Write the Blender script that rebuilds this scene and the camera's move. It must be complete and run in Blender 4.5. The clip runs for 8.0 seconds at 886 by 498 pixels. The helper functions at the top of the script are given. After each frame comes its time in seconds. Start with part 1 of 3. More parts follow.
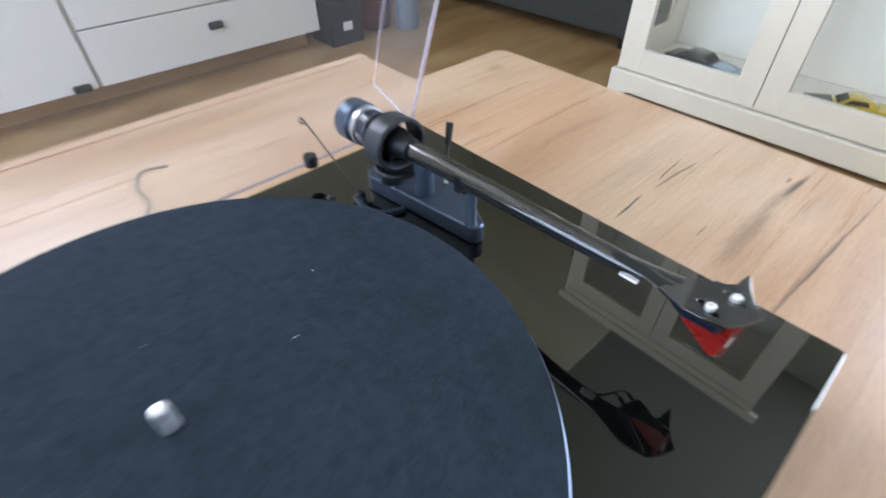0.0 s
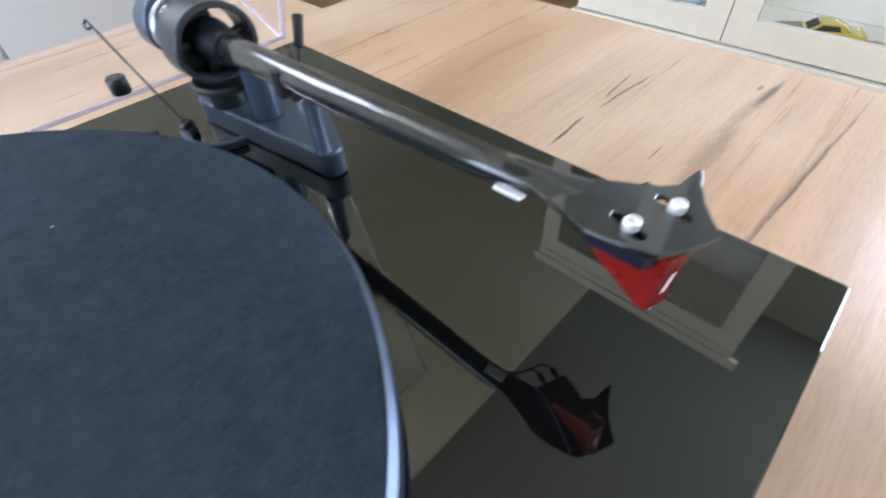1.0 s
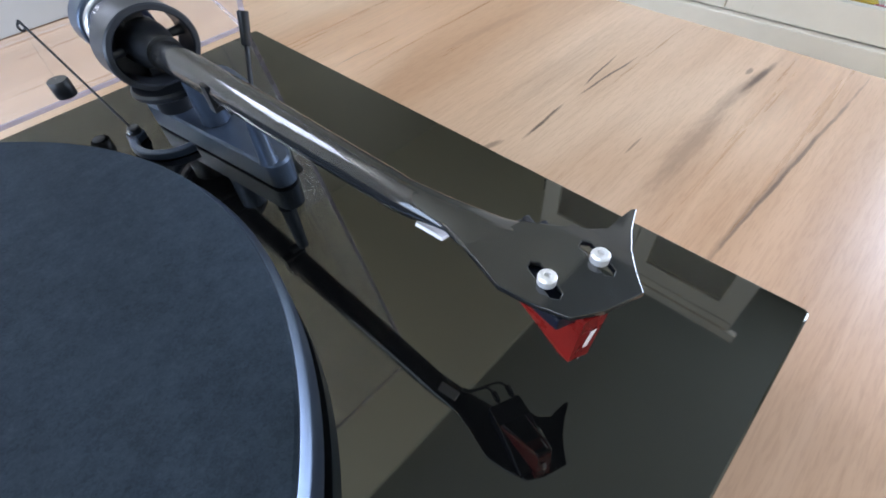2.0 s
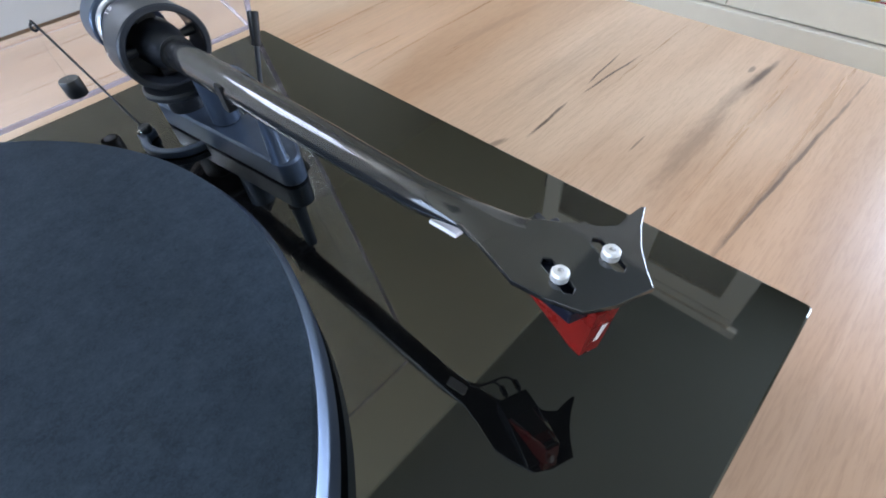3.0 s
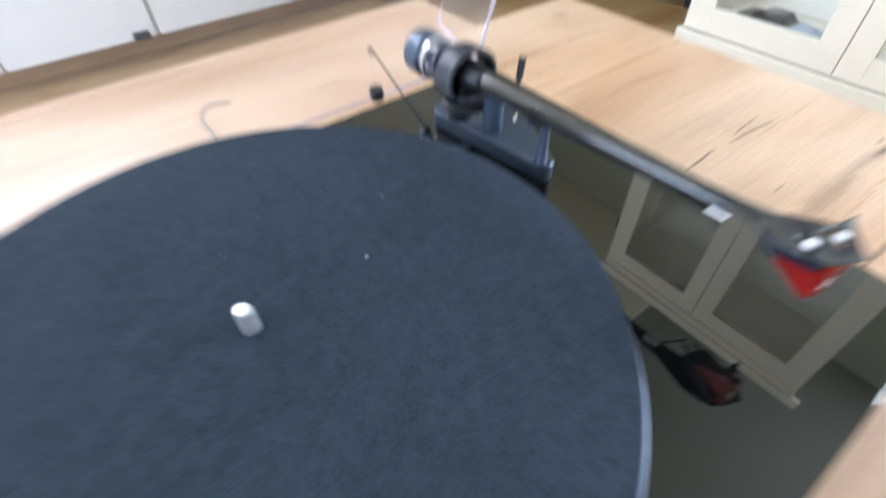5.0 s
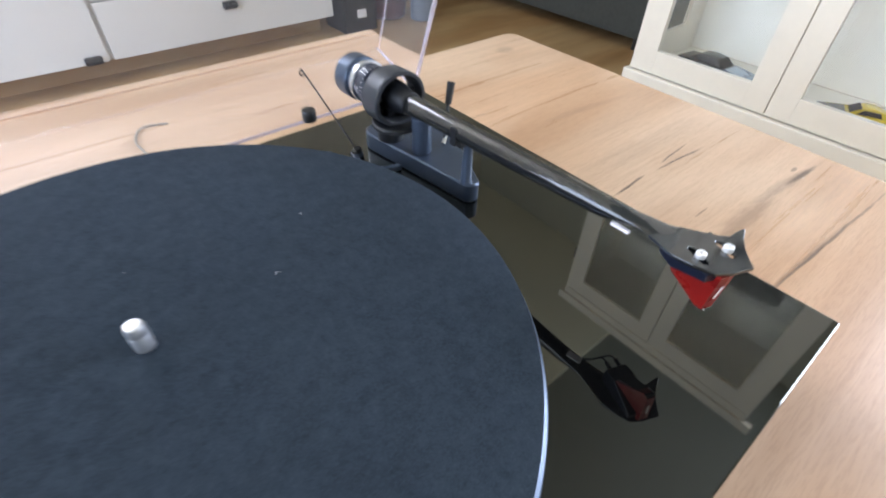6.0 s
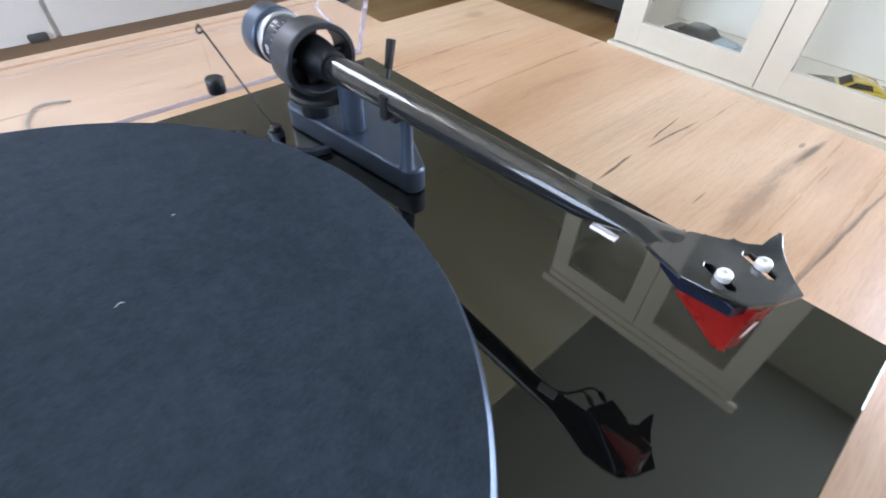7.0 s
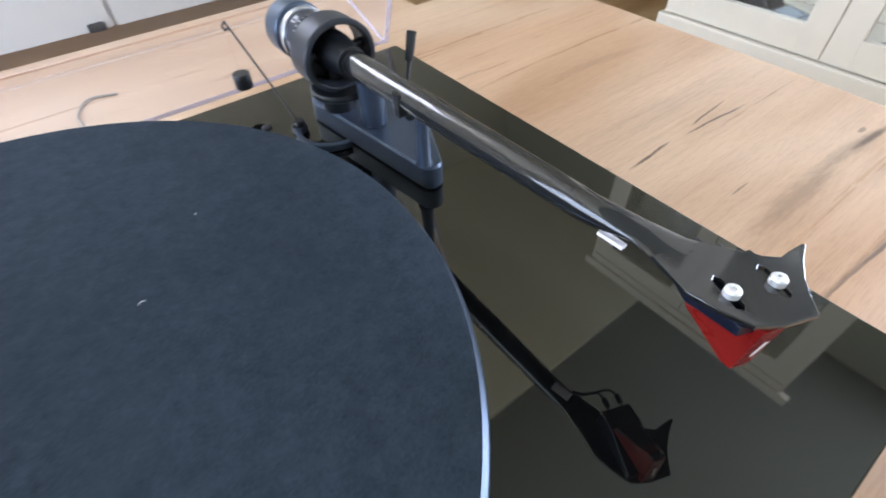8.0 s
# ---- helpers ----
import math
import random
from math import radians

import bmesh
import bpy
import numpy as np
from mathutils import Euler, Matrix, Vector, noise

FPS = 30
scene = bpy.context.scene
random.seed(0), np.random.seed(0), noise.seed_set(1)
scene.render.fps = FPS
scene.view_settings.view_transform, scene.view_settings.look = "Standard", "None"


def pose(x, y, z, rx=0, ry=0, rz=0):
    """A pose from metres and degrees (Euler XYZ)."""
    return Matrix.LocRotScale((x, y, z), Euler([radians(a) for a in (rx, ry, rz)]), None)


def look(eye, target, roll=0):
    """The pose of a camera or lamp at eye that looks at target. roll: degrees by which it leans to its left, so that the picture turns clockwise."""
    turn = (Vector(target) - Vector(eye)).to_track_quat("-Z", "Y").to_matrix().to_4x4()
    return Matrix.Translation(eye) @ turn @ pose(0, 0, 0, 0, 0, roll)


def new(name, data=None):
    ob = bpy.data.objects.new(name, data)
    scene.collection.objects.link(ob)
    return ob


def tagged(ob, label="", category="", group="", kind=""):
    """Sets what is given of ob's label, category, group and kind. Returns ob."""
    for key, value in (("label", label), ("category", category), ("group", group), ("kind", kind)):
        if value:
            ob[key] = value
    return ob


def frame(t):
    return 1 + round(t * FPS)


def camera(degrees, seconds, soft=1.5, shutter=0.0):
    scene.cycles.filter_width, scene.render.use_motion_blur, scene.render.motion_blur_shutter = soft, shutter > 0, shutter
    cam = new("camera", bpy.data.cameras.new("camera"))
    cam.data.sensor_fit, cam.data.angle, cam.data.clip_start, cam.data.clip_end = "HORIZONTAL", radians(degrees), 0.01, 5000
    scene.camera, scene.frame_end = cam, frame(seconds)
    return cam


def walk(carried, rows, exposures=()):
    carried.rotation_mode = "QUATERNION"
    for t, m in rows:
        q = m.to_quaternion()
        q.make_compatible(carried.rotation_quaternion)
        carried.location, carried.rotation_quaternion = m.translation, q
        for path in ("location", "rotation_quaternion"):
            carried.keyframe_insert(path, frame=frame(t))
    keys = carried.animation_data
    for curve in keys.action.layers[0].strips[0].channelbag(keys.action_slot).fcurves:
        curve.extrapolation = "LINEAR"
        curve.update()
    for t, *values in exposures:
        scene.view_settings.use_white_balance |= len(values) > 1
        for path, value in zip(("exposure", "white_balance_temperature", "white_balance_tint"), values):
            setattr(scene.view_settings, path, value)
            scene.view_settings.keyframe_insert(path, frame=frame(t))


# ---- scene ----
cam = camera(85.5, 8.0, 1.8, 0.6)
PATH = [
    (0, (-0.029, -0.133, 0.195), (0.961, 0.975, -1.143), -0.7),
    (0.2, (-0.002, -0.119, 0.162), (0.988, 0.968, -1.193), -1.7),
    (0.5, (0.017, -0.125, 0.117), (1.003, 0.921, -1.274), -2.5),
    (1, (0.045, -0.136, 0.127), (1.027, 0.865, -1.299), -3.1),
    (1.5, (0.07, -0.139, 0.134), (0.991, 0.828, -1.355), -4.3),
    (1.7, (0.073, -0.139, 0.132), (0.982, 0.818, -1.371), -4.4),
    (2.8, (0.07, -0.138, 0.135), (0.967, 0.814, -1.378), -4.6),
    (3, (0.069, -0.138, 0.135), (0.965, 0.812, -1.381), -4.6),
    (3.5, (0.064, -0.136, 0.133), (0.944, 0.821, -1.386), -4.0),
    (4, (0.026, -0.12, 0.137), (0.865, 0.873, -1.383), -3.6),
    (4.5, (0.013, -0.116, 0.135), (0.82, 0.911, -1.38), -2.0),
    (4.8, (-0.028, -0.113, 0.142), (0.785, 0.97, -1.329), -1.8),
    (5, (-0.049, -0.13, 0.18), (0.764, 1.0, -1.256), -1.7),
    (5.2, (-0.064, -0.165, 0.229), (0.807, 1.017, -1.128), -0.6),
    (6.3, (-0.017, -0.139, 0.155), (0.973, 0.943, -1.205), 2.2),
    (6.5, (-0.008, -0.134, 0.151), (0.986, 0.919, -1.228), 2.6),
    (7, (0.019, -0.123, 0.141), (1.006, 0.915, -1.254), 2.5),
    (7.5, (0.037, -0.117, 0.133), (0.983, 0.94, -1.277), 0.5),
    (8, (0.032, -0.126, 0.146), (0.845, 0.979, -1.31), -2.1),
]
# the phone's own exposure: stops, kelvin, tint
EXPOSURES = [(0.0, 0.13, 6350, 21), (0.5, 0.34, 6500, 22), (1.0, 0.30, 6300, 22), (1.5, 0.17, 6250, 22), (3.0, 0.02, 6080, 21), (3.5, 0.18, 6080, 21),
             (4.0, 0.36, 6200, 21), (4.5, 0.58, 6250, 21), (4.8, 0.66, 6300, 21), (5.0, 0.60, 6400, 21), (5.2, 0.36, 6900, 22), (6.3, 0.30, 6500, 23), (7.0, 0.30, 6450, 23), (8.0, 0.26, 6450, 23)]
walk(cam, [(t, look(eye, target, roll)) for t, eye, target, roll in PATH], EXPOSURES)

# ---- world, windows and exposure ----
scene.view_settings.exposure = 0.0
world = bpy.data.worlds.new("world")
scene.world = world
world.use_nodes = True
sky = world.node_tree.nodes.new("ShaderNodeTexSky")
sky.sky_type, sky.sun_disc = "NISHITA", False
sky.sun_elevation, sky.sun_rotation = radians(38), radians(110)
world.node_tree.links.new(sky.outputs[0], world.node_tree.nodes["Background"].inputs[0])
world.node_tree.nodes["Background"].inputs[1].default_value = 0.1

FLOOR, CEIL = -0.482, 2.02
TABLE = -0.055
WEST, EAST, SOUTH, NORTH = -2.3, 2.30, -2.6, 2.10


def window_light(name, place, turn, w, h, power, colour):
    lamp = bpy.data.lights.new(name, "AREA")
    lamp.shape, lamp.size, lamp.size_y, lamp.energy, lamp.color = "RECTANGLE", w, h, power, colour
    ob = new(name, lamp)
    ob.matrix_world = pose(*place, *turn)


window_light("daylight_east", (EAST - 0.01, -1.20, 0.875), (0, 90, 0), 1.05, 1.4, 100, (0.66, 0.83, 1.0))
window_light("daylight_west", (WEST + 0.01, 0.30, 0.80), (0, -90, 0), 1.5, 2.2, 72, (0.62, 0.82, 1.0))
window_light("daylight_north", (-0.45, NORTH - 0.01, 1.55), (-90, 0, 0), 0.9, 0.8, 26, (0.76, 0.89, 1.0))


# ---- materials ----
def nodes_of(name):
    m = bpy.data.materials.new(name)
    m.use_nodes = True
    t = m.node_tree
    return m, t, t.nodes["Principled BSDF"]


def add(t, kind, **inputs):
    n = t.nodes.new(kind)
    for k, v in inputs.items():
        n.inputs[k.replace("_", " ")].default_value = v
    return n


def mixed(t, mode, fac, a, b):
    n = t.nodes.new("ShaderNodeMix")
    n.data_type, n.blend_type = "RGBA", mode
    for sock, v in ((n.inputs[0], fac), (n.inputs[6], a), (n.inputs[7], b)):
        if isinstance(v, bpy.types.NodeSocket):
            t.links.new(v, sock)
        else:
            sock.default_value = v if sock == n.inputs[0] else (*v, 1)
    return n.outputs[2]


def calc(t, op, a, b=0.0, c=None):
    n = t.nodes.new("ShaderNodeMath")
    n.operation = op
    for i, v in enumerate((a, b) if c is None else (a, b, c)):
        if isinstance(v, bpy.types.NodeSocket):
            t.links.new(v, n.inputs[i])
        else:
            n.inputs[i].default_value = v
    return n.outputs[0]


def ramp(t, src, *stops):
    n = t.nodes.new("ShaderNodeValToRGB")
    t.links.new(src, n.inputs[0])
    while len(n.color_ramp.elements) < len(stops):
        n.color_ramp.elements.new(0.5)
    for e, (p, c) in zip(n.color_ramp.elements, stops):
        e.position, e.color = p, (*c, 1) if not isinstance(c, float) else (c, c, c, 1)
    return n.outputs[0]


def coords(t, scale=(1, 1, 1), turn=(0, 0, 0)):
    c, m = t.nodes.new("ShaderNodeTexCoord"), t.nodes.new("ShaderNodeMapping")
    m.inputs["Scale"].default_value, m.inputs["Rotation"].default_value = scale, turn
    t.links.new(c.outputs["Object"], m.inputs[0])
    return m.outputs[0]


def grain(t, where, scale, detail=4.0, rough=0.6, distort=0.0):
    n = add(t, "ShaderNodeTexNoise", Scale=scale, Detail=detail, Roughness=rough, Distortion=distort)
    t.links.new(where, n.inputs["Vector"])
    return n.outputs[0]


def bumped(t, bsdf, height, strength, distance):
    b = add(t, "ShaderNodeBump", Strength=strength, Distance=distance)
    t.links.new(height, b.inputs["Height"])
    t.links.new(b.outputs[0], bsdf.inputs["Normal"])


def surface(name, colour, rough, metal=0.0, vary=0.12, scale=60.0, bump=0.0, dist=0.0003, coat=0.0, spec=0.5, tint=(1.0, 1.0, 1.0)):
    """A plain surface with blotches at two scales in tone and gloss, and fine relief."""
    m, t, b = nodes_of(name)
    fine, wide = grain(t, coords(t), scale), grain(t, coords(t), scale / 9, 2.0)
    both = calc(t, "ADD", calc(t, "MULTIPLY", fine, 0.6), calc(t, "MULTIPLY", wide, 0.4))
    lo, hi = [c * (1 - vary) for c in colour], [min(1, c * (1 + vary)) for c in colour]
    t.links.new(ramp(t, both, (0.3, lo), (0.7, hi)), b.inputs["Base Color"])
    t.links.new(calc(t, "MULTIPLY_ADD", both, 0.25 * rough, 0.875 * rough), b.inputs["Roughness"])
    b.inputs["Metallic"].default_value, b.inputs["Coat Weight"].default_value = metal, coat
    b.inputs["Specular IOR Level"].default_value, b.inputs["Specular Tint"].default_value = spec, (*tint, 1)
    if bump:
        bumped(t, b, fine, bump, dist)
    return m


def oak(name, light, dark, rough, streaks=(), tone=1.0):
    """Laminate with oak grain along x; streaks are dark cracks and knots (x, y, half length, half width, slope)."""
    m, t, b = nodes_of(name)
    broad = grain(t, coords(t, (1.6, 9, 9), (0, 0, 0.05)), 1.0, 3.0, 0.55, 0.6)
    lines = grain(t, coords(t, (3, 75, 75), (0, 0, 0.05)), 1.0, 5.0, 0.65, 0.4)
    pores = grain(t, coords(t, (85, 850, 850), (0, 0, 0.05)), 1.0, 2.0, 0.6)
    base = mixed(t, "MIX", ramp(t, broad, (0.32, 0.0), (0.68, 1.0)), light, dark)
    drift = grain(t, coords(t, (1.0, 2.2, 2.2)), 3.1, 2.0, 0.5, 0.3)
    base = mixed(t, "MULTIPLY", 0.85, base, ramp(t, drift, (0.36, (0.80, 0.67, 0.56)), (0.60, (1.0, 1.0, 1.0))))
    base = mixed(t, "MULTIPLY", 0.30, base, ramp(t, lines, (0.30, (0.60, 0.52, 0.45)), (0.62, (1.0, 1.0, 1.0))))
    base = mixed(t, "MULTIPLY", 0.19, base, ramp(t, pores, (0.36, (0.55, 0.48, 0.42)), (0.52, (1.0, 1.0, 1.0))))
    ticks = grain(t, coords(t, (9, 330, 330), (0, 0, 0.05)), 1.0, 3.0, 0.55, 0.2)
    patch = grain(t, coords(t, (2, 5, 5)), 2.4, 2.0)
    base = mixed(t, "MULTIPLY", ramp(t, patch, (0.42, 0.02), (0.66, 0.26)), base, ramp(t, ticks, (0.36, (0.62, 0.54, 0.48)), (0.56, (1.0, 1.0, 1.0))))
    sep = t.nodes.new("ShaderNodeSeparateXYZ")
    t.links.new(coords(t), sep.inputs[0])
    wob = calc(t, "MULTIPLY_ADD", grain(t, coords(t, (1, 1, 1)), 22.0, 3.0), 0.030, -0.015)
    edge = grain(t, coords(t, (60, 260, 200)), 1.0, 4.0)
    for x, y, hl, hw, slope, depth in streaks:
        dx = calc(t, "SUBTRACT", sep.outputs[0], x)
        dy = calc(t, "SUBTRACT", sep.outputs[1], y)
        dy = calc(t, "ADD", calc(t, "SUBTRACT", dy, calc(t, "MULTIPLY", dx, slope)), calc(t, "MULTIPLY", wob, 0.14))
        far = calc(t, "ADD", calc(t, "POWER", calc(t, "DIVIDE", dx, hl), 2.0), calc(t, "POWER", calc(t, "DIVIDE", dy, hw), 2.0))
        far = calc(t, "ADD", far, calc(t, "MULTIPLY_ADD", edge, 1.3, -0.65))
        mask = calc(t, "MULTIPLY", ramp(t, far, (0.15, 1.0), (1.0, 0.0)), depth)
        base = mixed(t, "MIX", mask, base, (0.10, 0.06, 0.04))
    t.links.new(base, b.inputs["Base Color"])
    t.links.new(calc(t, "MULTIPLY_ADD", lines, 0.18, rough - 0.09), b.inputs["Roughness"])
    bumped(t, b, pores, 0.25, 0.0002)
    return m


STREAKS = (
    (0.311, 0.006, 0.027, 0.0015, 0.05, 0.95), (0.268, 0.016, 0.010, 0.0030, -0.3, 0.6),
    (0.386, 0.0028, 0.041, 0.0012, -0.08, 0.95), (0.390, 0.0115, 0.030, 0.0010, 0.08, 0.90),
    (0.448, -0.080, 0.030, 0.0030, -0.08, 0.85), (0.420, -0.077, 0.048, 0.0060, -0.08, 0.35),
    (0.370, -0.1305, 0.130, 0.0014, -0.06, 0.70), (0.330, -0.127, 0.080, 0.0024, -0.06, 0.35), (0.452, -0.072, 0.006, 0.0022, 0.0, 0.60),
    (0.452, 0.295, 0.016, 0.0120, 0.0, 0.30), (0.40, 0.12, 0.07, 0.006, -0.1, 0.16), (0.345, -0.078, 0.060, 0.007, 0.0, 0.28),
    (0.385, 0.036, 0.110, 0.0170, -0.05, 0.13), (0.335, -0.080, 0.075, 0.0150, 0.05, 0.17), (0.290, 0.177, 0.028, 0.0009, 0.0, 0.60), (0.323, -0.052, 0.012, 0.0008, 0.0, 0.60), (0.440, -0.105, 0.060, 0.0090, -0.06, 0.14),
)
M_TABLE = oak("oak_laminate", (0.735, 0.512, 0.350), (0.56, 0.375, 0.245), 0.30, STREAKS)
M_FLOOR = oak("oak_floor", (0.50, 0.335, 0.175), (0.36, 0.225, 0.105), 0.42)
M_GLOSS = surface("black_gloss_lacquer", (0.003, 0.003, 0.003), 0.03, vary=0.05, scale=300, spec=1.0, tint=(1.0, 0.985, 0.86))
M_MATBLACK = surface("matt_black_metal", (0.006, 0.007, 0.009), 0.40, 0.0, 0.15, 400, 0.15, 0.0001)
M_SATIN = surface("satin_black_aluminium", (0.060, 0.080, 0.115), 0.34, 0.55, 0.08, 300, 0.06, 0.0001)
M_RINGMETAL = surface("dark_grey_anodised", (0.024, 0.027, 0.034), 0.36, 0.15, 0.12, 500, 0.1, 0.0001)
M_STEEL = surface("brushed_steel", (0.62, 0.64, 0.68), 0.28, 1.0, 0.08, 300)
M_CHROME = surface("bright_steel", (0.80, 0.80, 0.80), 0.14, 1.0, 0.05, 300)
M_SCREW = surface("satin_steel_screw", (0.82, 0.80, 0.79), 0.48, 0.7, 0.14, 900, 0.4, 0.0002)
M_SPINDLE = surface("turned_steel_spindle", (0.66, 0.67, 0.70), 0.36, 0.85, 0.10, 600, 0.2, 0.0001)
M_PLATTER = surface("platter_rim_metal", (0.16, 0.20, 0.27), 0.36, 1.0, 0.06, 200)
M_PLASTIC = surface("black_plastic", (0.012, 0.012, 0.013), 0.45, 0, 0.2, 300, 0.1, 0.0001)
M_RUBBER = surface("black_rubber", (0.010, 0.010, 0.011), 0.75, 0, 0.2, 300, 0.2, 0.0002)
M_RED = surface("red_translucent_plastic", (0.20, 0.008, 0.006), 0.28, 0, 0.12, 200)
M_BODY = surface("cartridge_body", (0.007, 0.010, 0.022), 0.3, 0, 0.12, 200)
M_WHITE = surface("white_ink_and_glint", (0.85, 0.8, 0.8), 0.6)
M_CAB = surface("white_stained_wood", (0.95, 0.885, 0.775), 0.40, 0, 0.03, 25, 0.05, 0.0004)
M_DRAWER = surface("white_lacquer", (0.80, 0.79, 0.77), 0.35, 0, 0.025, 14)
M_INSIDE = surface("cabinet_inside", (0.92, 0.87, 0.765), 0.55, 0, 0.03, 14)
M_HANDLE = surface("dark_bronze_handle", (0.045, 0.040, 0.038), 0.4, 0.6, 0.2, 200)
M_DARKWALL = surface("dark_grey_fabric", (0.050, 0.052, 0.046), 0.9, 0, 0.22, 60, 0.5, 0.002)
M_WALL = surface("cream_wall_paint", (0.64, 0.60, 0.49), 0.85, 0, 0.04, 30, 0.2, 0.001)
M_EASTWALL = surface("grey_green_wall_paint", (0.44, 0.43, 0.345), 0.85, 0, 0.04, 30, 0.2, 0.001)
M_CEIL = surface("grey_ceiling", (0.275, 0.288, 0.25), 0.9, 0, 0.03, 20)
M_CEIL2 = surface("cream_ceiling", (0.90, 0.86, 0.68), 0.9, 0, 0.03, 20)
M_CABLE = surface("grey_cable", (0.30, 0.26, 0.21), 0.5, 0, 0.1, 400)
M_POT = surface("dark_red_glaze", (0.10, 0.025, 0.022), 0.35, 0, 0.25, 40)
M_BLUEGREY = surface("blue_grey_plastic", (0.14, 0.17, 0.21), 0.45, 0, 0.12, 40)
M_LABEL = surface("white_label", (0.8, 0.8, 0.8), 0.6)
M_BULB = surface("window_frame_white", (0.8, 0.8, 0.8), 0.4)


def felt():
    m, t, b = nodes_of("black_felt")
    fibre = grain(t, coords(t, (900, 900, 900)), 1.0, 3.0, 0.7, 1.0)
    tuft = grain(t, coords(t), 160, 4.0, 0.7)
    wide = grain(t, coords(t), 14, 3.0)
    c = ramp(t, calc(t, "MULTIPLY_ADD", fibre, 0.5, calc(t, "MULTIPLY", tuft, 0.5)), (0.34, (0.0145, 0.0200, 0.0272)), (0.68, (0.033, 0.0455, 0.0590)))
    c = mixed(t, "MULTIPLY", 0.35, c, ramp(t, wide, (0.3, 0.7), (0.7, 1.0)))
    t.links.new(c, b.inputs["Base Color"])
    b.inputs["Roughness"].default_value = 0.95
    b.inputs["Sheen Weight"].default_value, b.inputs["Sheen Roughness"].default_value = 0.03, 0.45
    b.inputs["Sheen Tint"].default_value = (0.75, 0.85, 1.0, 1)
    b.inputs["Specular IOR Level"].default_value = 0.08
    bumped(t, b, tuft, 0.6, 0.0006)
    return m


def carbon():
    """Clouded carbon fibre under clear lacquer."""
    m, t, b = nodes_of("carbon_fibre")
    cloud = grain(t, coords(t), 190, 5.0, 0.7, 1.5)
    weave = grain(t, coords(t, (900, 300, 900)), 1.0, 2.0)
    both = calc(t, "MULTIPLY_ADD", cloud, 0.75, calc(t, "MULTIPLY", weave, 0.25))
    t.links.new(ramp(t, both, (0.3, (0.006, 0.006, 0.007)), (0.72, (0.017, 0.018, 0.018))), b.inputs["Base Color"])
    t.links.new(calc(t, "MULTIPLY_ADD", cloud, 0.1, 0.40), b.inputs["Roughness"])
    b.inputs["Specular IOR Level"].default_value = 0.06
    b.inputs["Coat Weight"].default_value = 1.0
    b.inputs["Coat Roughness"].default_value, b.inputs["Coat IOR"].default_value = 0.06, 1.7
    return m


def clear(name, rough, ior, tint, through_part=1.0):
    m, t, b = nodes_of(name)
    b.inputs["Base Color"].default_value = (*tint, 1)
    b.inputs["Transmission Weight"].default_value, b.inputs["IOR"].default_value = through_part, ior
    t.links.new(calc(t, "MULTIPLY", grain(t, coords(t), 25, 3.0), rough), b.inputs["Roughness"])
    return m


M_FELT, M_CARBON = felt(), carbon()
M_ACRYLIC = clear("clear_acrylic", 0.0, 1.06, (0.97, 0.96, 0.98), 0.975)
# Pale lilac tint stands in for light gathered in the clear sheet's edges.
M_RIM = clear("lit_acrylic_edge", 0.4, 1.49, (0.84, 0.78, 0.87), 0.7)
M_GLASS = clear("window_glass", 0.01, 1.45, (0.98, 0.99, 0.98))


# ---- mesh helpers ----
def thing(name, place, label, category, group="", kind=""):
    ob = new(name)
    ob.location = place
    ob.empty_display_size = 0.02
    return tagged(ob, label, category, group, kind)


def base_of(ob):
    m = Matrix.Translation(ob.location)
    return base_of(ob.parent) @ m if ob.parent and ob.type == "EMPTY" else m


def part(name, bm, material, parent=None, label="", smooth=None):
    """Links a bmesh as one mesh object under a thing (built in the room's coordinates) or a part of it."""
    me = bpy.data.meshes.new(name)
    bmesh.ops.recalc_face_normals(bm, faces=bm.faces)
    bm.to_mesh(me)
    bm.free()
    me.materials.append(material)
    if smooth is not None:
        me.polygons.foreach_set("use_smooth", [True] * len(me.polygons))
        me.set_sharp_from_angle(angle=radians(smooth))
    ob = new(name, me)
    if parent:
        ob.parent = parent
        if parent.type == "EMPTY":
            ob.matrix_parent_inverse = Matrix.Translation(parent.location).inverted()
    if label:
        ob["label"] = label
    return ob


def box(x0, x1, y0, y1, z0, z1, bevel=0.0, m=None, bm=None):
    b = bmesh.new()
    bmesh.ops.create_cube(b, size=1)
    for v in b.verts:
        v.co = Vector(((x0 + x1) / 2 + v.co.x * (x1 - x0), (y0 + y1) / 2 + v.co.y * (y1 - y0), (z0 + z1) / 2 + v.co.z * (z1 - z0)))
    if bevel:
        bmesh.ops.bevel(b, geom=b.edges[:], offset=bevel, segments=2, affect="EDGES", profile=0.7)
    if m:
        b.transform(m)
    return joined(bm, b) if bm else b


def joined(bm, other):
    me = bpy.data.meshes.new("tmp")
    other.to_mesh(me)
    other.free()
    bm.from_mesh(me)
    bpy.data.meshes.remove(me)
    return bm


def prism(poly, z0, z1, bevel=0.0, segs=2):
    b = bmesh.new()
    low = [b.verts.new((x, y, z0)) for x, y in poly]
    face = b.faces.new(low)
    out = bmesh.ops.extrude_face_region(b, geom=[face])
    bmesh.ops.translate(b, verts=[g for g in out["geom"] if isinstance(g, bmesh.types.BMVert)], vec=(0, 0, z1 - z0))
    bmesh.ops.recalc_face_normals(b, faces=b.faces)
    if bevel:
        rims = [e for e in b.edges if abs(e.verts[0].co.z - e.verts[1].co.z) < 1e-7]
        bmesh.ops.bevel(b, geom=rims, offset=bevel, segments=segs, affect="EDGES", profile=0.5)
    return b


